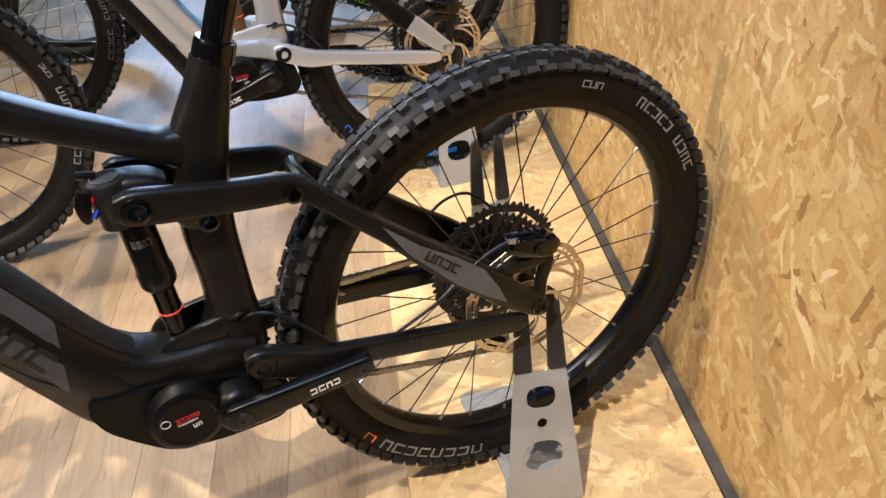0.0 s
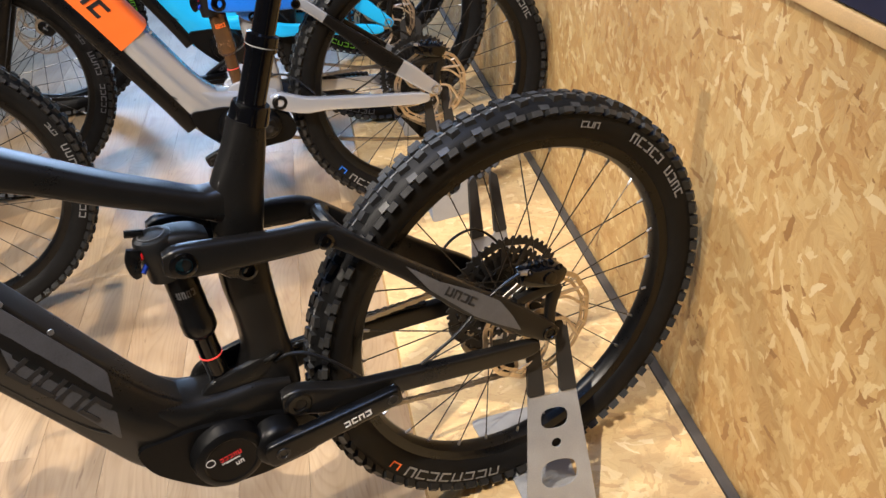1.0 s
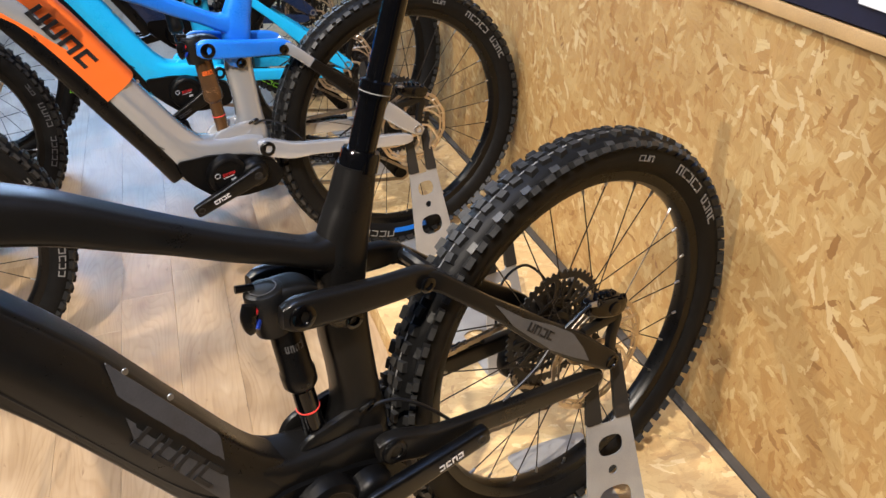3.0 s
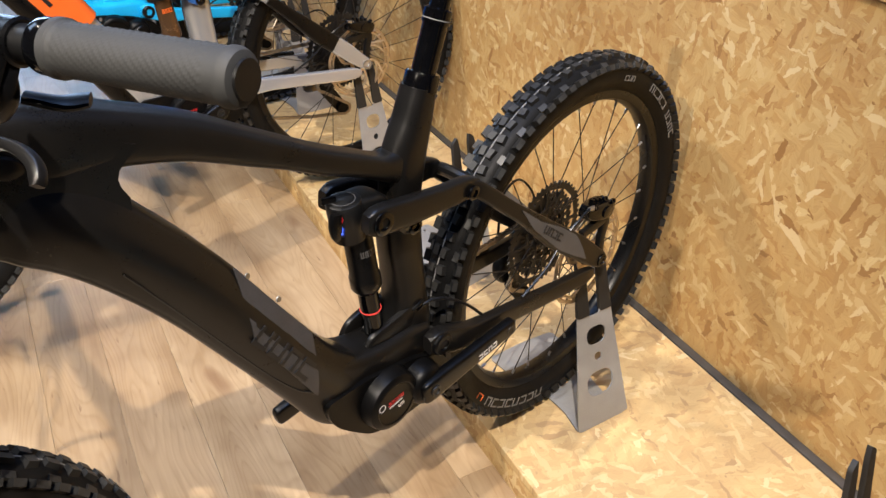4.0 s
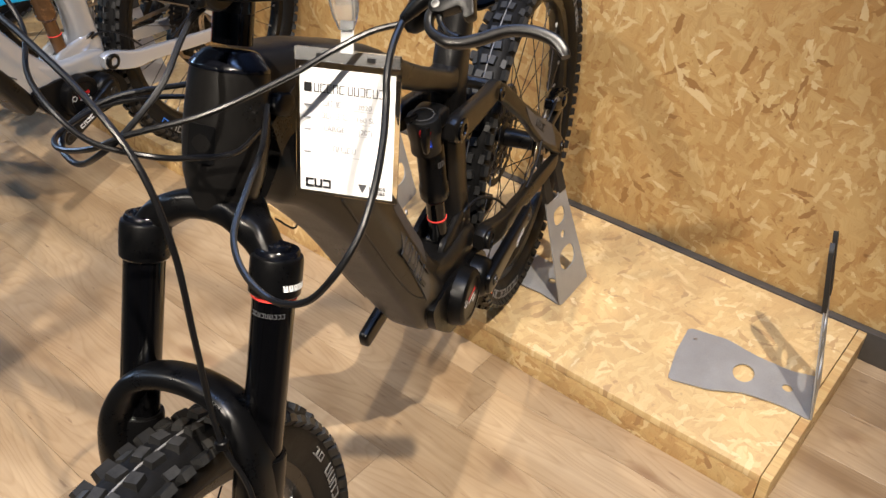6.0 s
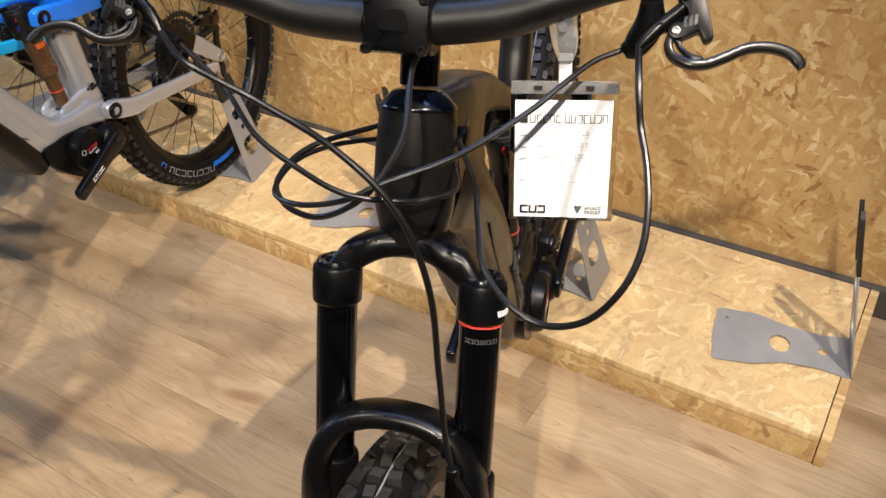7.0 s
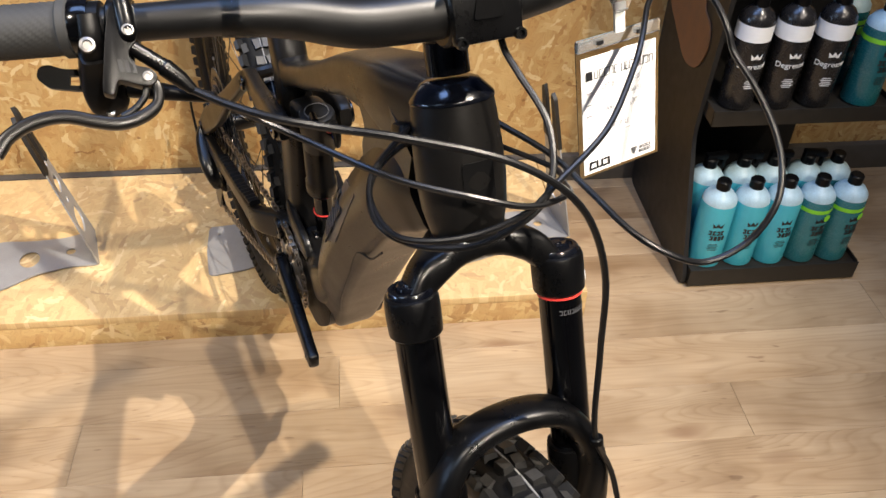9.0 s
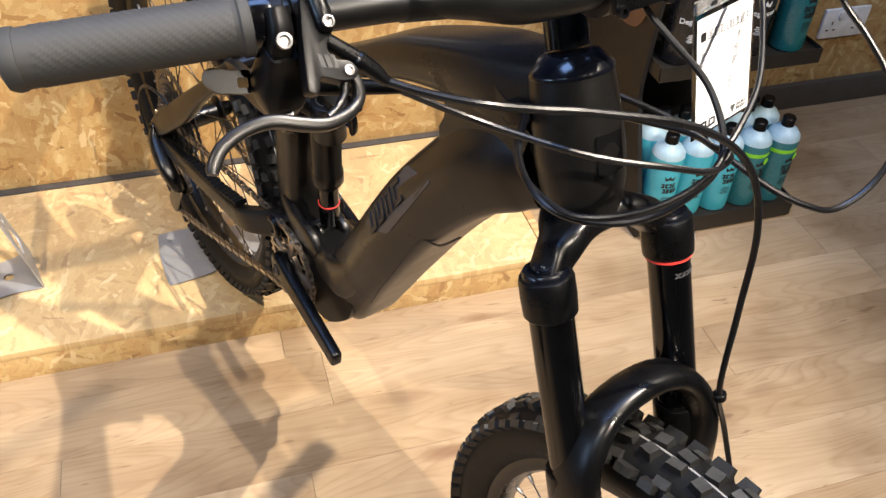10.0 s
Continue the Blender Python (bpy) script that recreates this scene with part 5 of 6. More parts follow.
    for s in (1, -1):
        a, b = along(s * (0.256 if s < 0 else 0.244)), along(s * (0.367 if s < 0 else 0.357))
        d = (b - a) / np.linalg.norm(b - a)
        g = bmesh.new()
        n, seg = 84, 60
        o1 = np.cross(d, (0, 0, 1.0))
        o1 /= np.linalg.norm(o1)
        o2 = np.cross(o1, d)
        rings = []
        for k in range(n + 1):
            t = k / n
            p = a + (b - a) * t
            ring = []
            for j in range(seg):
                ang = 2 * math.pi * j / seg
                edge = 0.0 if t < 0.07 or t > 0.94 else 1.0
                rib = max(-0.6, math.sin(ang * 18 + k * 1.7)) + 0.4 * max(0.0, math.sin(ang * 18 - k * 1.7))
                rr = 0.0157 + (0.0009 if t < 0.05 else 0.0) + 0.0005 * edge * rib
                ring.append(p + rr * (math.cos(ang) * o1 + math.sin(ang) * o2))
            rings.append(ring)
        skin(g, rings)
        gr = part("grip", g, GRIP, bike, "dark grey ribbed rubber grip", smooth=50)
        part("end_cap", turned([(0, 0.0165), (0.004, 0.0168), (0.008, 0.0150), (0.010, 0.010), (0.010, 0.001)], b, d, 28), GRIP, gr)
        part("flange", turned([(-0.001, 0.0165), (0.0, 0.0178), (0.005, 0.0178), (0.007, 0.0160)], a - d * 0.001, d, 32), GRIP, gr)
        part("lock_ring", turned([(-0.002, 0.0160), (0.0, 0.0168), (0.009, 0.0168), (0.011, 0.0160)], a - d * 0.011, d, 28), GLOSSB, gr)
        # brake lever: plates in the lever's own plane
        du, dv, dz = (-0.006, -0.018, 0.008) if s > 0 else (0.0, 0.0, 0.0)

        def lev(a, b, c, s=s, du=du, dv=dv, dz=dz):
            return (0.955 + 0.67 * b + 0.74 * c + du - (0.28 * max(0.0, a - 0.235) if s > 0 else 0.0), s * (a + dv), 1.085 - 0.74 * b + 0.67 * c + dz)

        def bent(rows, power=4.0, seg=16, per=5):
            g2 = loft([(a, c, b, hh, ww) for a, b, c, hh, ww in rows], power, seg, per)
            for vert in g2.verts:
                vert.co = lev(vert.co.x, vert.co.z, vert.co.y)
            bmesh.ops.recalc_face_normals(g2, faces=g2.faces)
            return g2

        plate = [(0.2345, -0.019), (0.2310, -0.0215), (0.2195, -0.0195), (0.2225, 0.0014), (0.2290, 0.0070), (0.2300, 0.0120), (0.2270, 0.0165), (0.2195, 0.0190), (0.2165, 0.0250), (0.2205, 0.0295), (0.2275, 0.0285), (0.2390, 0.0225), (0.2430, 0.0315), (0.2490, 0.0285), (0.2425, 0.0056)]
        body = slab(rounded(plate, 0.0022, 2), -0.009, 0.002, place=lev)
        bmesh.ops.recalc_face_normals(body, faces=body.faces)
        lv = part("brake_lever", body, PLASTIC, bike, "black hydraulic brake lever", bevel=0.0009)
        core = slab(rounded([(0.2335, -0.012), (0.2215, -0.012), (0.2245, 0.004), (0.2295, 0.018), (0.2380, 0.021), (0.2410, 0.006)], 0.003, 2), -0.020, -0.0088, place=lev)
        bmesh.ops.recalc_face_normals(core, faces=core.faces)
        part("master_cylinder", core, PLASTIC, lv, bevel=0.002)
        part("clamp", turned([(-0.0075, 0.0132), (-0.0062, 0.0150), (0.0062, 0.0150), (0.0075, 0.0132)], along(s * (0.227 + dv)), tuple(along(s * 0.24) - along(s * 0.20)), 24), BLACK2, lv)
        part("clamp_post", tube([lev(0.2255, -0.0250, 0.001), lev(0.2260, -0.0225, 0.003), lev(0.2265, -0.004, 0.004), lev(0.2268, -0.001, 0.002)], [0.0032, 0.0050, 0.0052, 0.0042], 18, 3), BLACK2, lv)
        part("clamp_bolt", turned([(0, 0.0036), (0.0014, 0.0034), (0.0016, 0.0024), (0.0004, 0.0020), (0.0004, 0.0003)], lev(0.2268, -0.0025, 0.0085), (0.74, 0, 0.67), 18), BOLT, lv)
        part("pivot_bolt", turned([(0, 0.0030), (0.0012, 0.0029), (0.0014, 0.0018), (0.0006, 0.0016), (0.0006, 0.0003)], lev(0.2225, 0.0238, 0.0019), (0.74, 0, 0.67), 16), BOLT, lv)
        part("plate_mark", marks(3, 0.0075, 0.0022, 0.0012, lambda a, h, d2: lev(0.2365 - a, 0.0185 - h + a * 0.3, 0.0020 + d2), 0.0003, 5, 0, 0.2), DARKPRINT, lv)
        # barrel with adjuster and rubber boot
        nut = [lev(0.2265, 0.004, -0.004), lev(0.2120, 0.0175, -0.006)]
        part("barrel", tube(nut, [0.0045, 0.0048], 16, straight=True), BLACK2, lv)
        part("hose_nut", tube([lev(0.2125, 0.0172, -0.006), lev(0.2115, 0.0182, -0.006), lev(0.2040, 0.0270, -0.007), lev(0.1985, 0.0345, -0.008)], [0.0046, 0.0056, 0.0050, 0.0032], 16, straight=True), BLACK2, lv)
        # blade: a curved yoke with a strut, then the finger blade
        part("lever_blade", bent([(0.2215, 0.0235, -0.004, 0.0032, 0.0040), (0.2185, 0.0310, -0.004, 0.0030, 0.0042), (0.2215, 0.0400, -0.004, 0.0032, 0.0045), (0.2315, 0.0455, -0.003, 0.0036, 0.0048), (0.2440, 0.0470, -0.002, 0.0037, 0.0044), (0.2560, 0.0435, -0.002, 0.0038, 0.0044), (0.2720, 0.0370, -0.002, 0.0037, 0.0042), (0.2880, 0.0370, -0.002, 0.0037, 0.0042), (0.3020, 0.0420, -0.002, 0.0037, 0.0040), (0.3090, 0.0490, -0.002, 0.0036, 0.0038), (0.3110, 0.0530, -0.002, 0.0026, 0.0034)]), BLACK, lv, "curved black lever blade")
        part("blade_strut", bent([(0.2245, 0.0290, -0.005, 0.0022, 0.0030), (0.2275, 0.0345, -0.005, 0.0020, 0.0030), (0.2340, 0.0400, -0.004, 0.0020, 0.0032), (0.2420, 0.0440, -0.003, 0.0026, 0.0036)]), BLACK2, lv)
        if s < 0:
            sh = part("shifter", loft([(0.942, -0.247, 1.074, 0.009, 0.009), (0.937, -0.247, 1.062, 0.011, 0.011), (0.933, -0.247, 1.048, 0.014, 0.013), (0.932, -0.246, 1.036, 0.013, 0.012), (0.932, -0.245, 1.028, 0.008, 0.008)], 4.0, 20), PLASTIC, bike, "black gear shifter pod under the bar")
            part("shift_clamp", turned([(-0.0068, 0.0134), (-0.0060, 0.0146), (0.0060, 0.0146), (0.0068, 0.0134)], along(-0.2435), tuple(along(-0.26) - along(-0.22)), 26), PLASTIC, sh)
            part("clamp_arm", loft([(0.938, -0.2455, 1.096, 0.006, 0.006), (0.944, -0.247, 1.084, 0.0065, 0.0065), (0.942, -0.248, 1.072, 0.006, 0.007)], 3.4, 14), PLASTIC, sh)
            part("clamp_bolt", turned([(0, 0.0046), (0.0020, 0.0044), (0.0024, 0.0028), (0.0006, 0.0024), (0.0006, 0.0003)], (0.9535, -0.2500, 1.0845), (0.74, 0, 0.67), 20), BOLT, sh)
            pm = Matrix(((-0.25, 0.74, 0.62), (-0.96, -0.10, -0.25), (0.12, 0.67, -0.74))).to_4x4()
            pm.translation = (0.920, -0.258, 1.042)
            paddle = part("shift_paddle", holed(rounded([(0.0, -0.010), (0.012, -0.0095), (0.021, -0.012), (0.0265, -0.010), (0.0275, -0.003), (0.020, 0.003), (0.0, 0.004)], 0.003, 3), [rounded([(0.002, -0.0055), (0.008, -0.0055), (0.008, 0.0005), (0.002, 0.0005)], 0.001, 2)], 0.004), PLASTIC, sh, "flat black thumb paddle")
            paddle.matrix_local = pm
            part("cable_port", tube([(0.940, -0.232, 1.046), (0.952, -0.212, 1.045), (0.968, -0.186, 1.044)], [0.0062, 0.0052, 0.0034], 12, straight=True), PLASTIC, sh)
            part("pod_screw", turned([(0, 0.0026), (0.0012, 0.0024), (0.0004, 0.0012)], (0.9445, -0.247, 1.0340), (0.74, 0, 0.67), 12), ALU, sh)
            tape = part("clear_tape", turned([(-0.022, 0.0129), (0.022, 0.0129)], tuple(along(-0.150)), tuple(along(-0.170) - along(-0.130)), 24, cap=False), TAPE, bar, "strip of clear tape round the bar")
        else:
            rm = part("post_remote", loft([(0.934, 0.186, 1.086, 0.010, 0.008), (0.934, 0.186, 1.068, 0.013, 0.011), (0.936, 0.178, 1.052, 0.010, 0.010), (0.936, 0.170, 1.046, 0.005, 0.006)], 2.6, 14), PLASTIC, bike, "black seat post remote under the bar")
            part("thumb_lever", loft([(0.922, 0.192, 1.060, 0.004, 0.008), (0.905, 0.205, 1.055, 0.004, 0.010), (0.890, 0.215, 1.056, 0.003, 0.009)], 2.6, 12), PLASTIC, rm)
    # small cable fittings on the frame and the fork arch
    part("cable_guide", tube([(0.420, 0.024, 0.517), (0.414, 0.031, 0.522), (0.400, 0.032, 0.527), (0.392, 0.025, 0.523)], 0.0032, 10), BLACK2, bike)
    part("brake_hose", tube([(0.405, 0.030, 0.515), (0.385, 0.034, 0.522), (0.360, 0.044, 0.519), (0.330, 0.058, 0.500), (0.300, 0.066, 0.468)], 0.0026, 8), CABLE, bike)
    part("hose_clip", turned([(-0.004, 0.0050), (-0.003, 0.0060), (0.003, 0.0060), (0.004, 0.0050)], (1.096, 0.064, 0.722), (0.2, 0.1, -0.95), 14), PLASTIC, fork)
    for s in (1, -1):
        part("cable_port", loft([(0.916, s * 0.034, 0.950, 0.003, 0.004), (0.912, s * 0.035, 0.946, 0.009, 0.006), (0.896, s * 0.036, 0.938, 0.010, 0.005), (0.886, s * 0.035, 0.933, 0.004, 0.003)], 4.0, 14), PLASTIC, bike, "black rubber cable port")
    for k, (pts, r) in enumerate(col["cables"]):
        part("cable", tube(pts, r, 9, 8), CABLE, bike, "black cable looping in front of the head tube")
    return bike


CABLES = [
    ([(0.966, 0.1805, 1.062), (0.988, 0.1825, 1.052), (1.003, 0.185, 1.038), (1.012, 0.188, 1.023), (1.034, 0.195, 1.005), (1.059, 0.199, 0.983), (1.079, 0.197, 0.961), (1.094, 0.186, 0.938), (1.097, 0.165, 0.912), (1.092, 0.135, 0.899), (1.083, 0.107, 0.908), (1.060, 0.085, 0.920), (1.021, 0.073, 0.932), (0.977, 0.061, 0.943), (0.926, 0.036, 0.951)], 0.0026),
    ([(0.936, 0.168, 1.047), (0.952, 0.148, 1.043), (0.977, 0.128, 1.034), (1.000, 0.107, 1.022), (1.038, 0.063, 1.003), (1.062, 0.012, 0.988), (1.070, -0.019, 0.974), (1.060, -0.060, 0.960), (1.030, -0.092, 0.950), (0.983, -0.093, 0.950), (0.945, -0.071, 0.947), (0.911, -0.035, 0.939)], 0.0023),
    ([(0.972, -0.1985, 1.054), (0.990, -0.181, 1.0495), (1.009, -0.158, 1.0455), (1.020, -0.125, 1.037), (1.034, -0.089, 1.030), (1.059, -0.024, 1.011), (1.073, 0.024, 0.972), (1.083, 0.048, 0.911), (1.089, 0.054, 0.828), (1.095, 0.062, 0.729), (1.102, 0.090, 0.655), (1.150, 0.098, 0.540), (1.185, 0.092, 0.440)], 0.0027),
    ([(0.966, -0.188, 1.043), (0.989, -0.142, 1.017), (1.036, -0.097, 1.004), (1.063, -0.052, 0.994), (1.071, -0.014, 0.981), (1.058, 0.024, 0.971), (1.032, 0.038, 0.959), (0.997, 0.050, 0.947), (0.940, 0.036, 0.935)], 0.0023),
    ([(0.942, 0.024, 1.052), (0.970, 0.014, 1.042), (0.992, 0.015, 1.032), (1.028, 0.020, 1.012), (1.058, 0.009, 0.990), (1.069, -0.010, 0.972), (1.060, -0.045, 0.950), (1.040, -0.080, 0.945), (1.009, -0.098, 0.948), (0.965, -0.085, 0.955), (0.915, -0.035, 0.955)], 0.0025),
]


def ride(x, y, yaw):
    return pose(x, y, 0, 0, 0, yaw - 90)


BLACK_BIKE = dict(frame=BLACK, top=BLACK, rocker=BLACK, chainstay=BLACK, seatstay=BLACK, shock=BLACK2, shock_label="black rear air shock", panel=GREYDECAL, panel_shape=([(0.702, 0.742), (0.604, 0.591), (0.612, 0.494), (0.696, 0.640)], [(0.750, 0.797), (0.808, 0.818), (0.734, 0.700), (0.672, 0.668)]), panel_label="dark grey painted panel on the down tube", mark=DARKPRINT, stay_panel=LABELGREY, mark_tyre=MARK, cables=CABLES)
main_bike = build_bike(ride(0.0, -0.359, 18.5), "matt black electric mountain bike with grey panels, rear wheel in stand", BLACK_BIKE)

SILVER_BIKE = dict(frame=SILVER, top=BLUE, rocker=BLUE, head=BLUE, chainstay=SILVER2, seatstay=SILVER, shock=BROWNSHOCK, shock_label="bronze coated rear shock", sleeve=ORANGE, mark_tyre=MARK, cables=CABLES, lower=BLACK2, sticker=True, stay_sleeve=True, mount=SILVER2, cranks=((0.575, 0.360), (0.287, 0.440)), rim_sets=[(165, 2, 0.013, 0.05, 0.03, MARK, 0.279), (120, 2, 0.013, 0.05, 0.03, MARK, 0.279)])
build_bike(ride(-1.034, -0.353, 11.0), "silver, blue and orange electric mountain bike, rear wheel in stand", SILVER_BIKE)
TURQ_BIKE = dict(frame=TURQ, top=TURQ, rocker=TURQ, chainstay=TURQ, seatstay=TURQ, shock=BLACK2, shock_label="black rear air shock", mark_tyre=LABELGREY, cables=CABLES, lower=BLACK2, pedals=True, cranks=((0.56, 0.34), (0.30, 0.46)))
build_bike(ride(-1.63, -0.398, 6.0), "turquoise electric mountain bike with flat pedals, rear wheel in stand", TURQ_BIKE)
NAVY_BIKE = dict(frame=NAVYPAINT, top=NAVYPAINT, rocker=NAVYPAINT, chainstay=NAVYPAINT, seatstay=NAVYPAINT, shock=BLACK2, shock_label="black rear air shock", mark_tyre=LIME, cables=CABLES, lower=BLACK2, pedals=True)
build_bike(ride(-2.312, -0.383, 7.0), "dark navy electric mountain bike with lime tyre print", NAVY_BIKE)


# ---------------------------------------------------------------- price tag on the handlebar
def build_tag():
    bl, br, tr = Vector((0.398, -1.259, 0.914)), Vector((0.470, -1.225, 0.915)), Vector((0.458, -1.202, 1.019))
    right = (br - bl).normalized()
    up = (tr - br)
    up = (up - right * (up @ right)).normalized()
    out = right.cross(up)
    m = Matrix((right, up, out)).transposed().to_4x4()
    m.translation = bl
    tag = thing("price_tag", m, "white price card in clear sleeve clipped to the handlebar", "tag")
    W, H = 0.081, 0.109
    card = part("card", box((W - 0.005, H - 0.012, 0.0006), (W / 2, H / 2 - 0.005, 0)), PAPER, tag, "white printed card")
    part("sleeve", box((W + 0.003, H + 0.004, 0.0012), (W / 2, H / 2, -0.0012)), CLEAR, tag, "clear plastic sleeve", bevel=0.0006).visible_shadow = False
    part("sleeve_bar", box((W + 0.002, 0.010, 0.004), (W / 2, H - 0.001, 0)), CLIPC, tag, "milky clear clip bar", bevel=0.001)
    for k in (0.02, 0.06):
        part("bar_slot", box((0.006, 0.003, 0.0066), (k, H - 0.001, 0)), DARKPRINT, tag)

    def at(x0, y0):
        return lambda a, h, d: (x0 + a, y0 + h, 0.0011 + d)
    part("card_print", box((0.006, 0.007, 0.0004), (0.0095, 0.0835, 0.0012)), DARKPRINT, tag)
    part("card_print", marks(5, 0.0068, 0.0040, 0.0011, at(0.0145, 0.080), 0.0002, 21, 0, 0.09), DARKPRINT, tag, "black block heading")
    part("card_print", marks(7, 0.0068, 0.0039, 0.0010, at(0.0415, 0.080), 0.0002, 22, 0, 0.09), DARKPRINT, tag, "black block heading")
    for y in (0.070, 0.060, 0.051, 0.033):
        part("card_line", box((0.050, 0.0002, 0.0002), (0.045, y - 0.0015, 0.0012)), PALEINK, tag)
        part("card_print", box((0.006, 0.0010, 0.0003), (0.009, y, 0.0012)), PALEINK, tag)
    for text, x, y, size in (("2020", 0.055, 0.0700, 0.0058), ("160 SL", 0.056, 0.0605, 0.0058), ("LARGE", 0.031, 0.0510, 0.0058), ("(20\")", 0.056, 0.0510, 0.0058)):
        words(text, size, Matrix.Translation((x, y, 0.0013)), PALEINK, tag, "handwriting", 0.0001)
    for x0, n, y in ((0.022, 4, 0.0700), (0.020, 6, 0.0605), (0.030, 5, 0.035)):
        part("card_print", marks(n, 0.0045, 0.003, 0.0008, at(x0, y), 0.0002, n, 0.1, 0.10), PALEINK, tag)
    for k in range(3):
        part("card_print", marks(1, 0.007, 0.0065, 0.0, at(0.0075 + k * 0.0072, 0.0045), 0.0003, k), DARKPRINT, tag)
    part("card_print", slab([(0.051, 0.0115), (0.058, 0.0115), (0.0545, 0.0045)], 0.0012, 0.0015, place=lambda a, b, c: (a, b, c)), LABELGREY, tag)
    part("card_print", marks(5, 0.0025, 0.0022, 0.0006, at(0.060, 0.0085), 0.0003, 4), LABELGREY, tag)
    part("card_print", marks(6, 0.0025, 0.0016, 0.0006, at(0.060, 0.0048), 0.0003, 5), LABELGREY, tag)
    # swivel strap and clip up to the bar
    part("strap", box((0.010, 0.024, 0.003), (W * 0.50, H + 0.014, 0.001)), WHITE, tag, "white plastic swivel", bevel=0.0012)
    for k, (rows, nm) in enumerate((
        ([(W * 0.50, 0.003, H + 0.020, 0.0055, 0.004), (W * 0.49, 0.004, H + 0.032, 0.0095, 0.006), (W * 0.46, 0.005, H + 0.048, 0.0105, 0.007), (W * 0.43, 0.008, H + 0.060, 0.0090, 0.006), (W * 0.40, 0.010, H + 0.075, 0.0120, 0.005), (W * 0.38, 0.016, H + 0.088, 0.0125, 0.004)], "clip"),
        ([(W * 0.47, -0.006, H + 0.036, 0.0085, 0.0018), (W * 0.44, -0.007, H + 0.055, 0.0090, 0.0020), (W * 0.40, -0.012, H + 0.075, 0.0115, 0.0020), (W * 0.38, -0.014, H + 0.088, 0.0115, 0.0018)], "clip_jaw"))):
        arm = loft(rows, 4.0, 18)
        for v in arm.verts:
            v.co = (v.co.x, v.co.z, v.co.y)
        bmesh.ops.recalc_face_normals(arm, faces=arm.faces)
        part(nm, arm, CLIPC, tag, "milky clear plastic clip")
    part("clip_rivet", turned([(0, 0.0035), (0.006, 0.0035)], (W * 0.46, H + 0.046, 0.008), (0, 0, 1), 12), ALU, tag)
    return tag


build_tag()


# ---------------------------------------------------------------- shop shelf with bottles
SX0, SX1, SY0 = 0.950, 1.352, -0.455
rack = thing("display_rack", pose(0, 0, 0), "dark steel display rack with trays of cleaning bottles", "shelf")


for z, y0, lip in ((0.040, SY0, 0.046), (0.405, SY0 + 0.085, 0.036), (0.77, SY0 + 0.13, 0.036)):
    x0, x1 = SX0 + 0.004, SX1
    base = part("tray", box((x1 - x0, -0.05 - y0, 0.004), ((x0 + x1) / 2, (y0 - 0.05) / 2, z)), SHELFM, rack, "brown-black folded steel tray", bevel=0.001)
    part("front_lip", box((x1 - x0 + 0.004, 0.003, lip), ((x0 + x1) / 2, y0 - 0.0016, z - lip / 2 + 0.012)), SHELFM, base, bevel=0.001)
    for x in (x0 - 0.0004, x1 + 0.0016):
        part("side_lip", box((0.003, -0.05 - y0 - 0.004, lip), (x, (y0 - 0.05) / 2 + 0.002, z - lip / 2 + 0.012)), SHELFM, base, bevel=0.001)
side = [(-0.030, 0.0), (SY0 + 0.0, 0.0), (SY0 + 0.02, 0.06), (-0.32, 0.33), (-0.35, 0.80), (-0.30, 1.35), (-0.030, 1.35)]
part("side_panel", slab(rounded(side, 0.03, 4), SX0 - 0.010, SX0, place=lambda a, b, c: (c, a, b)), SHELFP, rack, "black side panel", bevel=0.001)
wave = [(-0.05, 0.52), (-0.20, 0.44), (-0.27, 0.46), (-0.30, 0.52), (-0.285, 0.57), (-0.24, 0.58), (-0.23, 0.66), (-0.05, 0.95)]
part("side_graphic", slab(rounded(wave, 0.03, 5), SX0 - 0.0135, SX0 - 0.0105, place=lambda a, b, c: (c, a, b)), CARDB, rack, "brown curved graphic on the side panel")
part("back_panel", box((SX1 - SX0, 0.006, 1.30), ((SX0 + SX1) / 2, -0.035, 0.68)), SHELFP, rack)
for x in (SX0 + 0.02, SX1 - 0.02):
    for y in (SY0 + 0.02, -0.06):
        part("foot", turned([(0, 0.012), (0.012, 0.010)], (x, y, 0.0), (0, 0, 1), 12), PLASTIC, rack)


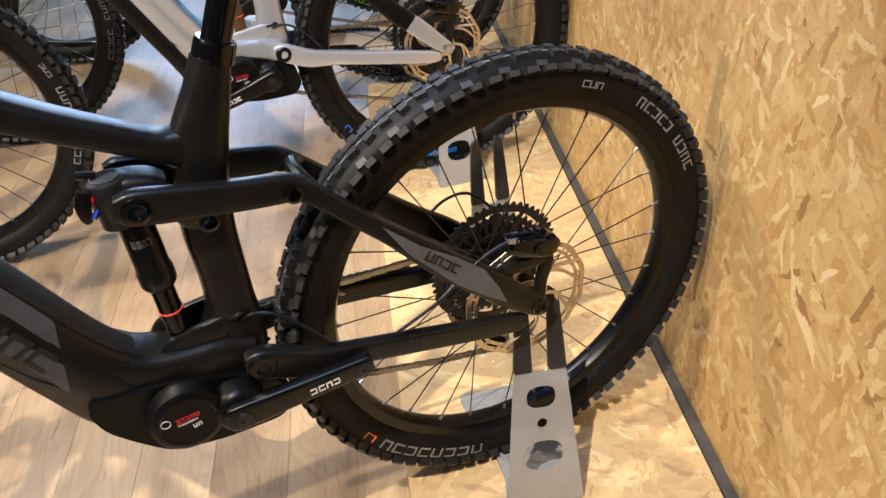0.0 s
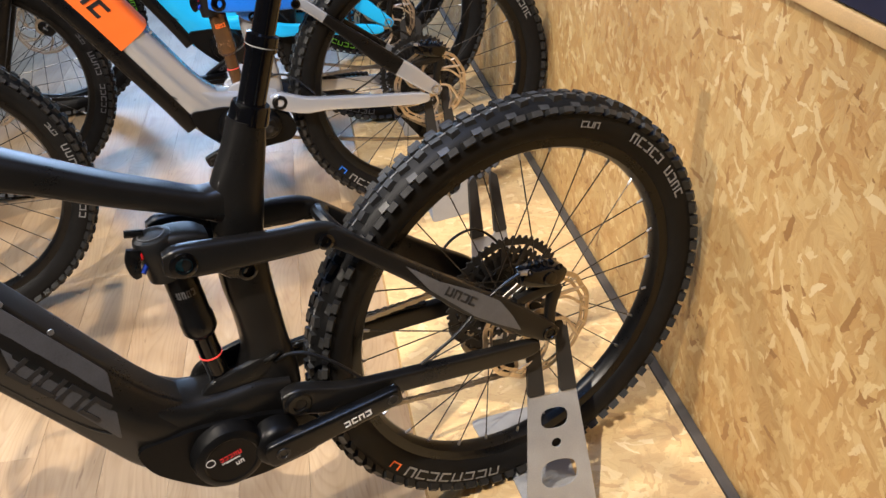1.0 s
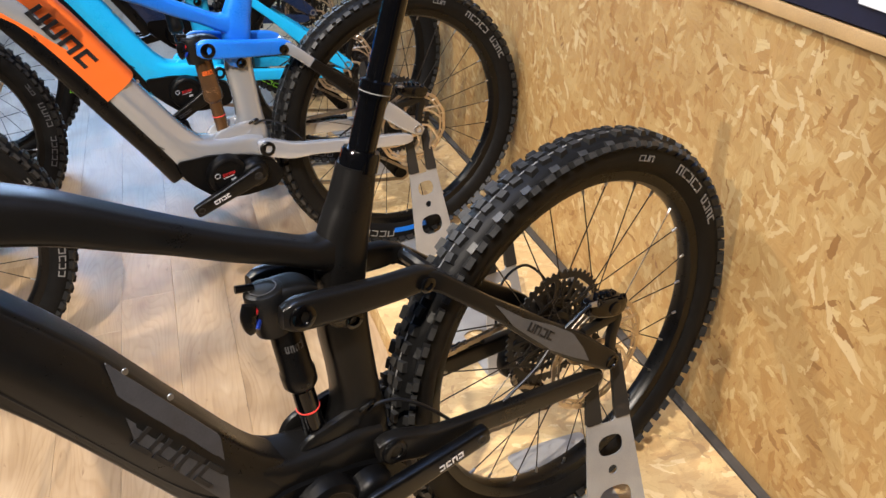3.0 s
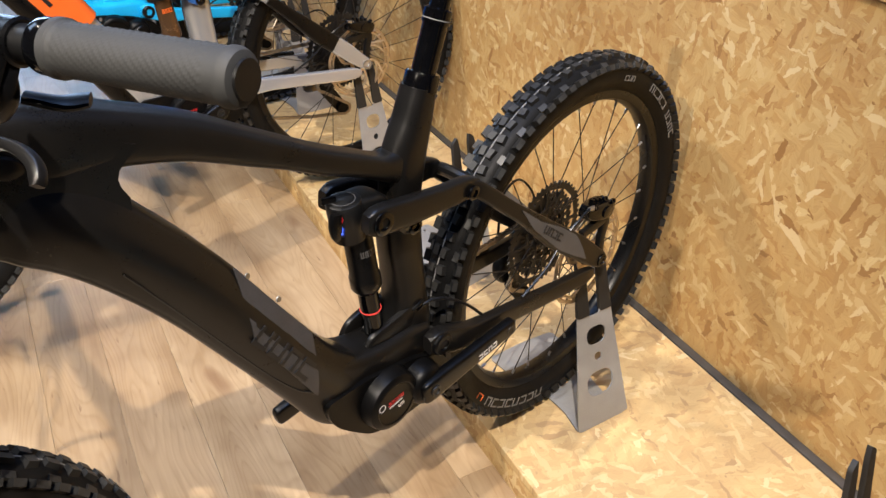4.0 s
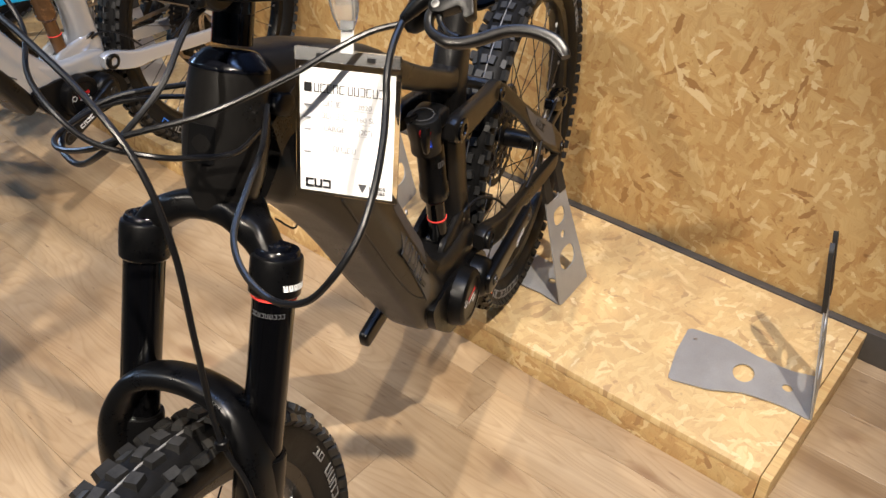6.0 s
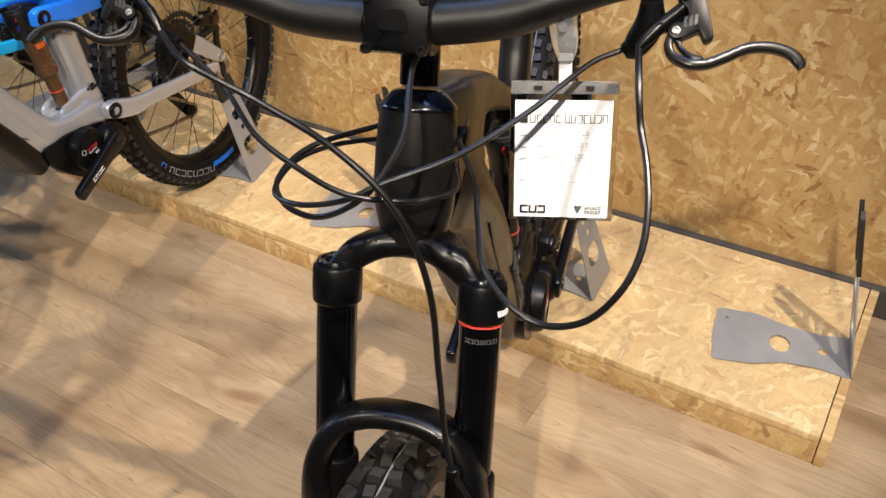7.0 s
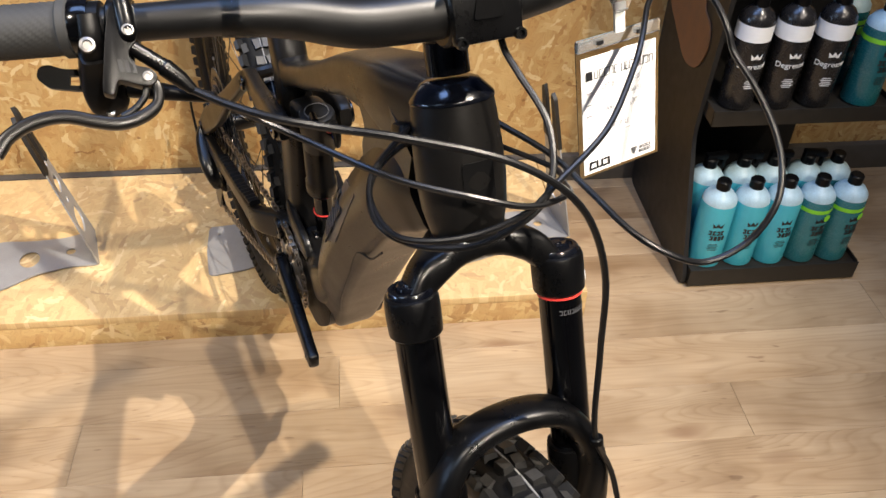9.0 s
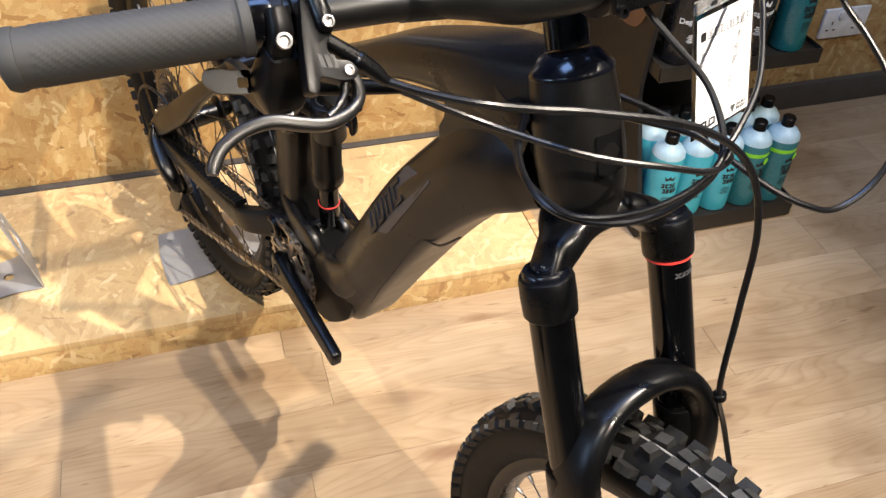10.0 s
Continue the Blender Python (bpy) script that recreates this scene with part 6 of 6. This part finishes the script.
def bottle(x, y, z, kind, turn=0, trigger=False):
    """A litre cleaner bottle; kinds: blue spray, teal with lime band, charcoal with white band, capped."""
    mats = {"blue": BLUEB, "teal": TEALB, "dark": TEALD, "char": CHAR}
    names = {"blue": "clear bottle of bright blue cleaner with black trigger" if trigger else "clear bottle of bright blue cleaner with black cap", "teal": "teal bottle with lime band and black cap", "dark": "tall teal bottle with lime band", "char": "charcoal cleaner bottle with white band"}
    ob = thing("cleaner_bottle", pose(x, y, z, 0, 0, turn), names[kind], "bottle", "bottles on the rack")
    r, h = (0.0385, 0.165) if kind != "char" else (0.036, 0.185)
    body = part("body", turned([(0.0, r - 0.006), (0.003, r - 0.001), (0.008, r), (h, r), (h + 0.006, r - 0.001)], axis=(0, 0, 1), seg=30), mats[kind], ob)
    sh = part("shoulder", turned([(h + 0.0055, r - 0.0008), (h + 0.014, r - 0.002), (h + 0.026, r * 0.72), (h + 0.034, r * 0.42), (h + 0.040, 0.0135)], axis=(0, 0, 1), seg=30), FROST if kind != "char" else CHAR, ob)
    part("cap", turned([(h + 0.036, 0.0155), (h + 0.055, 0.0155), (h + 0.058, 0.013)], axis=(0, 0, 1), seg=20), PLASTIC, ob, "black screw cap")
    if trigger:
        tg = box((0.052, 0.017, 0.016), (0.012, 0, h + 0.061))
        box((0.009, 0.012, 0.034), (0.030, 0, h + 0.044), pose(0, 0, 0, 0, 0, 0), tg)
        part("trigger_head", tg, PLASTIC, ob, "black spray trigger", bevel=0.004)
    if kind in ("teal", "dark"):
        part("lime_band", turned([(h - 0.022, r + 0.0006), (h - 0.012, r + 0.0006)], axis=(0, 0, 1), seg=30, cap=False), LIME, ob)
        part("lime_spot", turned([(0, 0.009), (0.0006, 0.009), (0.0006, 0.0004)], (0.012, -r - 0.0002, h - 0.034), (0.3, -1, 0), 16), LIME, ob)
    if kind == "char":
        part("white_band", turned([(h - 0.030, r + 0.0006), (h + 0.003, r + 0.0006)], axis=(0, 0, 1), seg=30, cap=False), WHITE, ob)

    def wrap(z0, start):
        def place(a, hh, d):
            ang = -math.pi / 2 + start + a / r
            return ((r + 0.0004 + d) * math.cos(ang), (r + 0.0004 + d) * math.sin(ang), z0 + hh)
        return place
    ink = DARKPRINT if kind != "char" else WHITEPRINT
    if kind == "char":
        tx = words("Degreaser", 0.0165, Matrix.Translation((0, -r - 0.0008, 0.098)) @ Matrix.Rotation(radians(90), 4, "X"), ink, ob, "lettering", 0.0002)
        for v in tx.data.vertices:
            ang = -math.pi / 2 + v.co.x / r
            q = r + 0.0008 + v.co.z
            v.co = (q * math.cos(ang), v.co.y, -(q * math.sin(ang)) - r - 0.0008)
    else:
        part("bottle_print", marks(4, 0.012, 0.0068, 0.002, wrap(0.098, -0.42), 0.0004, 31, 0, 0.3), ink, ob)
        part("bottle_print", marks(4, 0.012, 0.0068, 0.002, wrap(0.083, -0.30), 0.0004, 32, 0, 0.3), ink, ob)
    part("bottle_print", slab([(-0.010, 0.0), (0.010, 0.0), (0.012, 0.012), (0.005, 0.005), (0.0, 0.013), (-0.005, 0.005), (-0.012, 0.012)], 0.0, 0.0006, place=lambda a, b, c: (a, -math.sqrt(r * r - a * a) - 0.0003 - c, 0.118 + b)), ink, ob, "small crown print")
    for k in range(5):
        part("bottle_print", box((0.018 + 0.006 * (k % 2), 0.0006, 0.0011), (0, -r - 0.0001, 0.072 - 0.0042 * k)), ink, ob)
    return ob


bx = [SX0 + 0.050 + 0.0755 * k for k in range(5)]
for k, x in enumerate(bx):
    bottle(x, SY0 + 0.052, 0.0425, "blue" if k < 3 else "teal", -8 + 5 * k)
    bottle(x + 0.004 * (k % 2), SY0 + 0.137, 0.0425, "blue" if k < 4 else "teal", 6 - 4 * k, k < 4)
for k, x in enumerate((SX0 + 0.062, SX0 + 0.146, SX0 + 0.232)):
    bottle(x, SY0 + 0.132, 0.4075, "char", 4 - 5 * k)
bottle(SX0 + 0.338, SY0 + 0.132, 0.4075, "dark", 8)
bottle(SX0 + 0.312, SY0 + 0.225, 0.4075, "dark", 0)

# socket
sock = thing("wall_socket", pose(1.745, 0.0, 0.258), "white double wall socket on the strand board", "socket")
part("plate", box((0.146, 0.010, 0.086), (0, -0.005, 0)), SOCKET, sock, bevel=0.003)
for s in (-1, 1):
    part("switch", box((0.014, 0.004, 0.022), (s * 0.02, -0.011, 0.024)), SOCKET, sock, bevel=0.001)
    for dx, dz, w, h in ((0, 0.010, 0.004, 0.009), (-0.011, -0.010, 0.008, 0.004), (0.011, -0.010, 0.008, 0.004)):
        part("pin_hole", box((w, 0.001, h), (s * 0.042 + dx, -0.0104, -0.008 + dz)), DARKPRINT, sock)


# ---------------------------------------------------------------- floor planks
floor = tagged(part("floor", box((10.2, 6.2, 0.05), (-1.0, -3.0, -0.0325)), UNDERLAY), "oak laminate plank floor", kind="structure")
PW, PL = 0.1365, 1.285
plank_bm = box((PL - 0.0005, PW - 0.0004, 0.007), (PL / 2, 0, -0.0035))
top_edges = [e for e in plank_bm.edges if all(v.co.z > -0.001 for v in e.verts)]
bmesh.ops.bevel(plank_bm, geom=top_edges, offset=0.0005, segments=1, affect="EDGES")
tmp = part("plank", plank_bm, OAK)
PLANK = tmp.data
bpy.data.objects.remove(tmp)
rng = random.Random(11)
row = 0
far_bm = bmesh.new()
y = -0.740 + PW / 2 + PW * 5
while y > -5.95:
    start = -5.9 + rng.uniform(-0.9, 0.0)
    if row == 6:
        start = 0.950 - PL * 6
    x = start
    while x < 4.0:
        if -3.6 < x + PL and x < 3.4 and y > -4.4:
            ob = part("plank", PLANK, None, floor)
            ob.matrix_local = pose(x, y, 0.0)
        else:
            lo, hi = max(x, -5.98), min(x + PL, 3.98) - 0.0005
            skin(far_bm, [[(q, y + sy * (PW / 2 - 0.0002), z) for sy, z in ((-1, -0.007), (1, -0.007), (1, 0.0), (-1, 0.0))] for q in (lo, hi)])
        x += PL
    y -= PW
    row += 1
bmesh.ops.recalc_face_normals(far_bm, faces=far_bm.faces)
far = part("plank_field", far_bm, OAK, floor)
far["kind"] = "stuff"
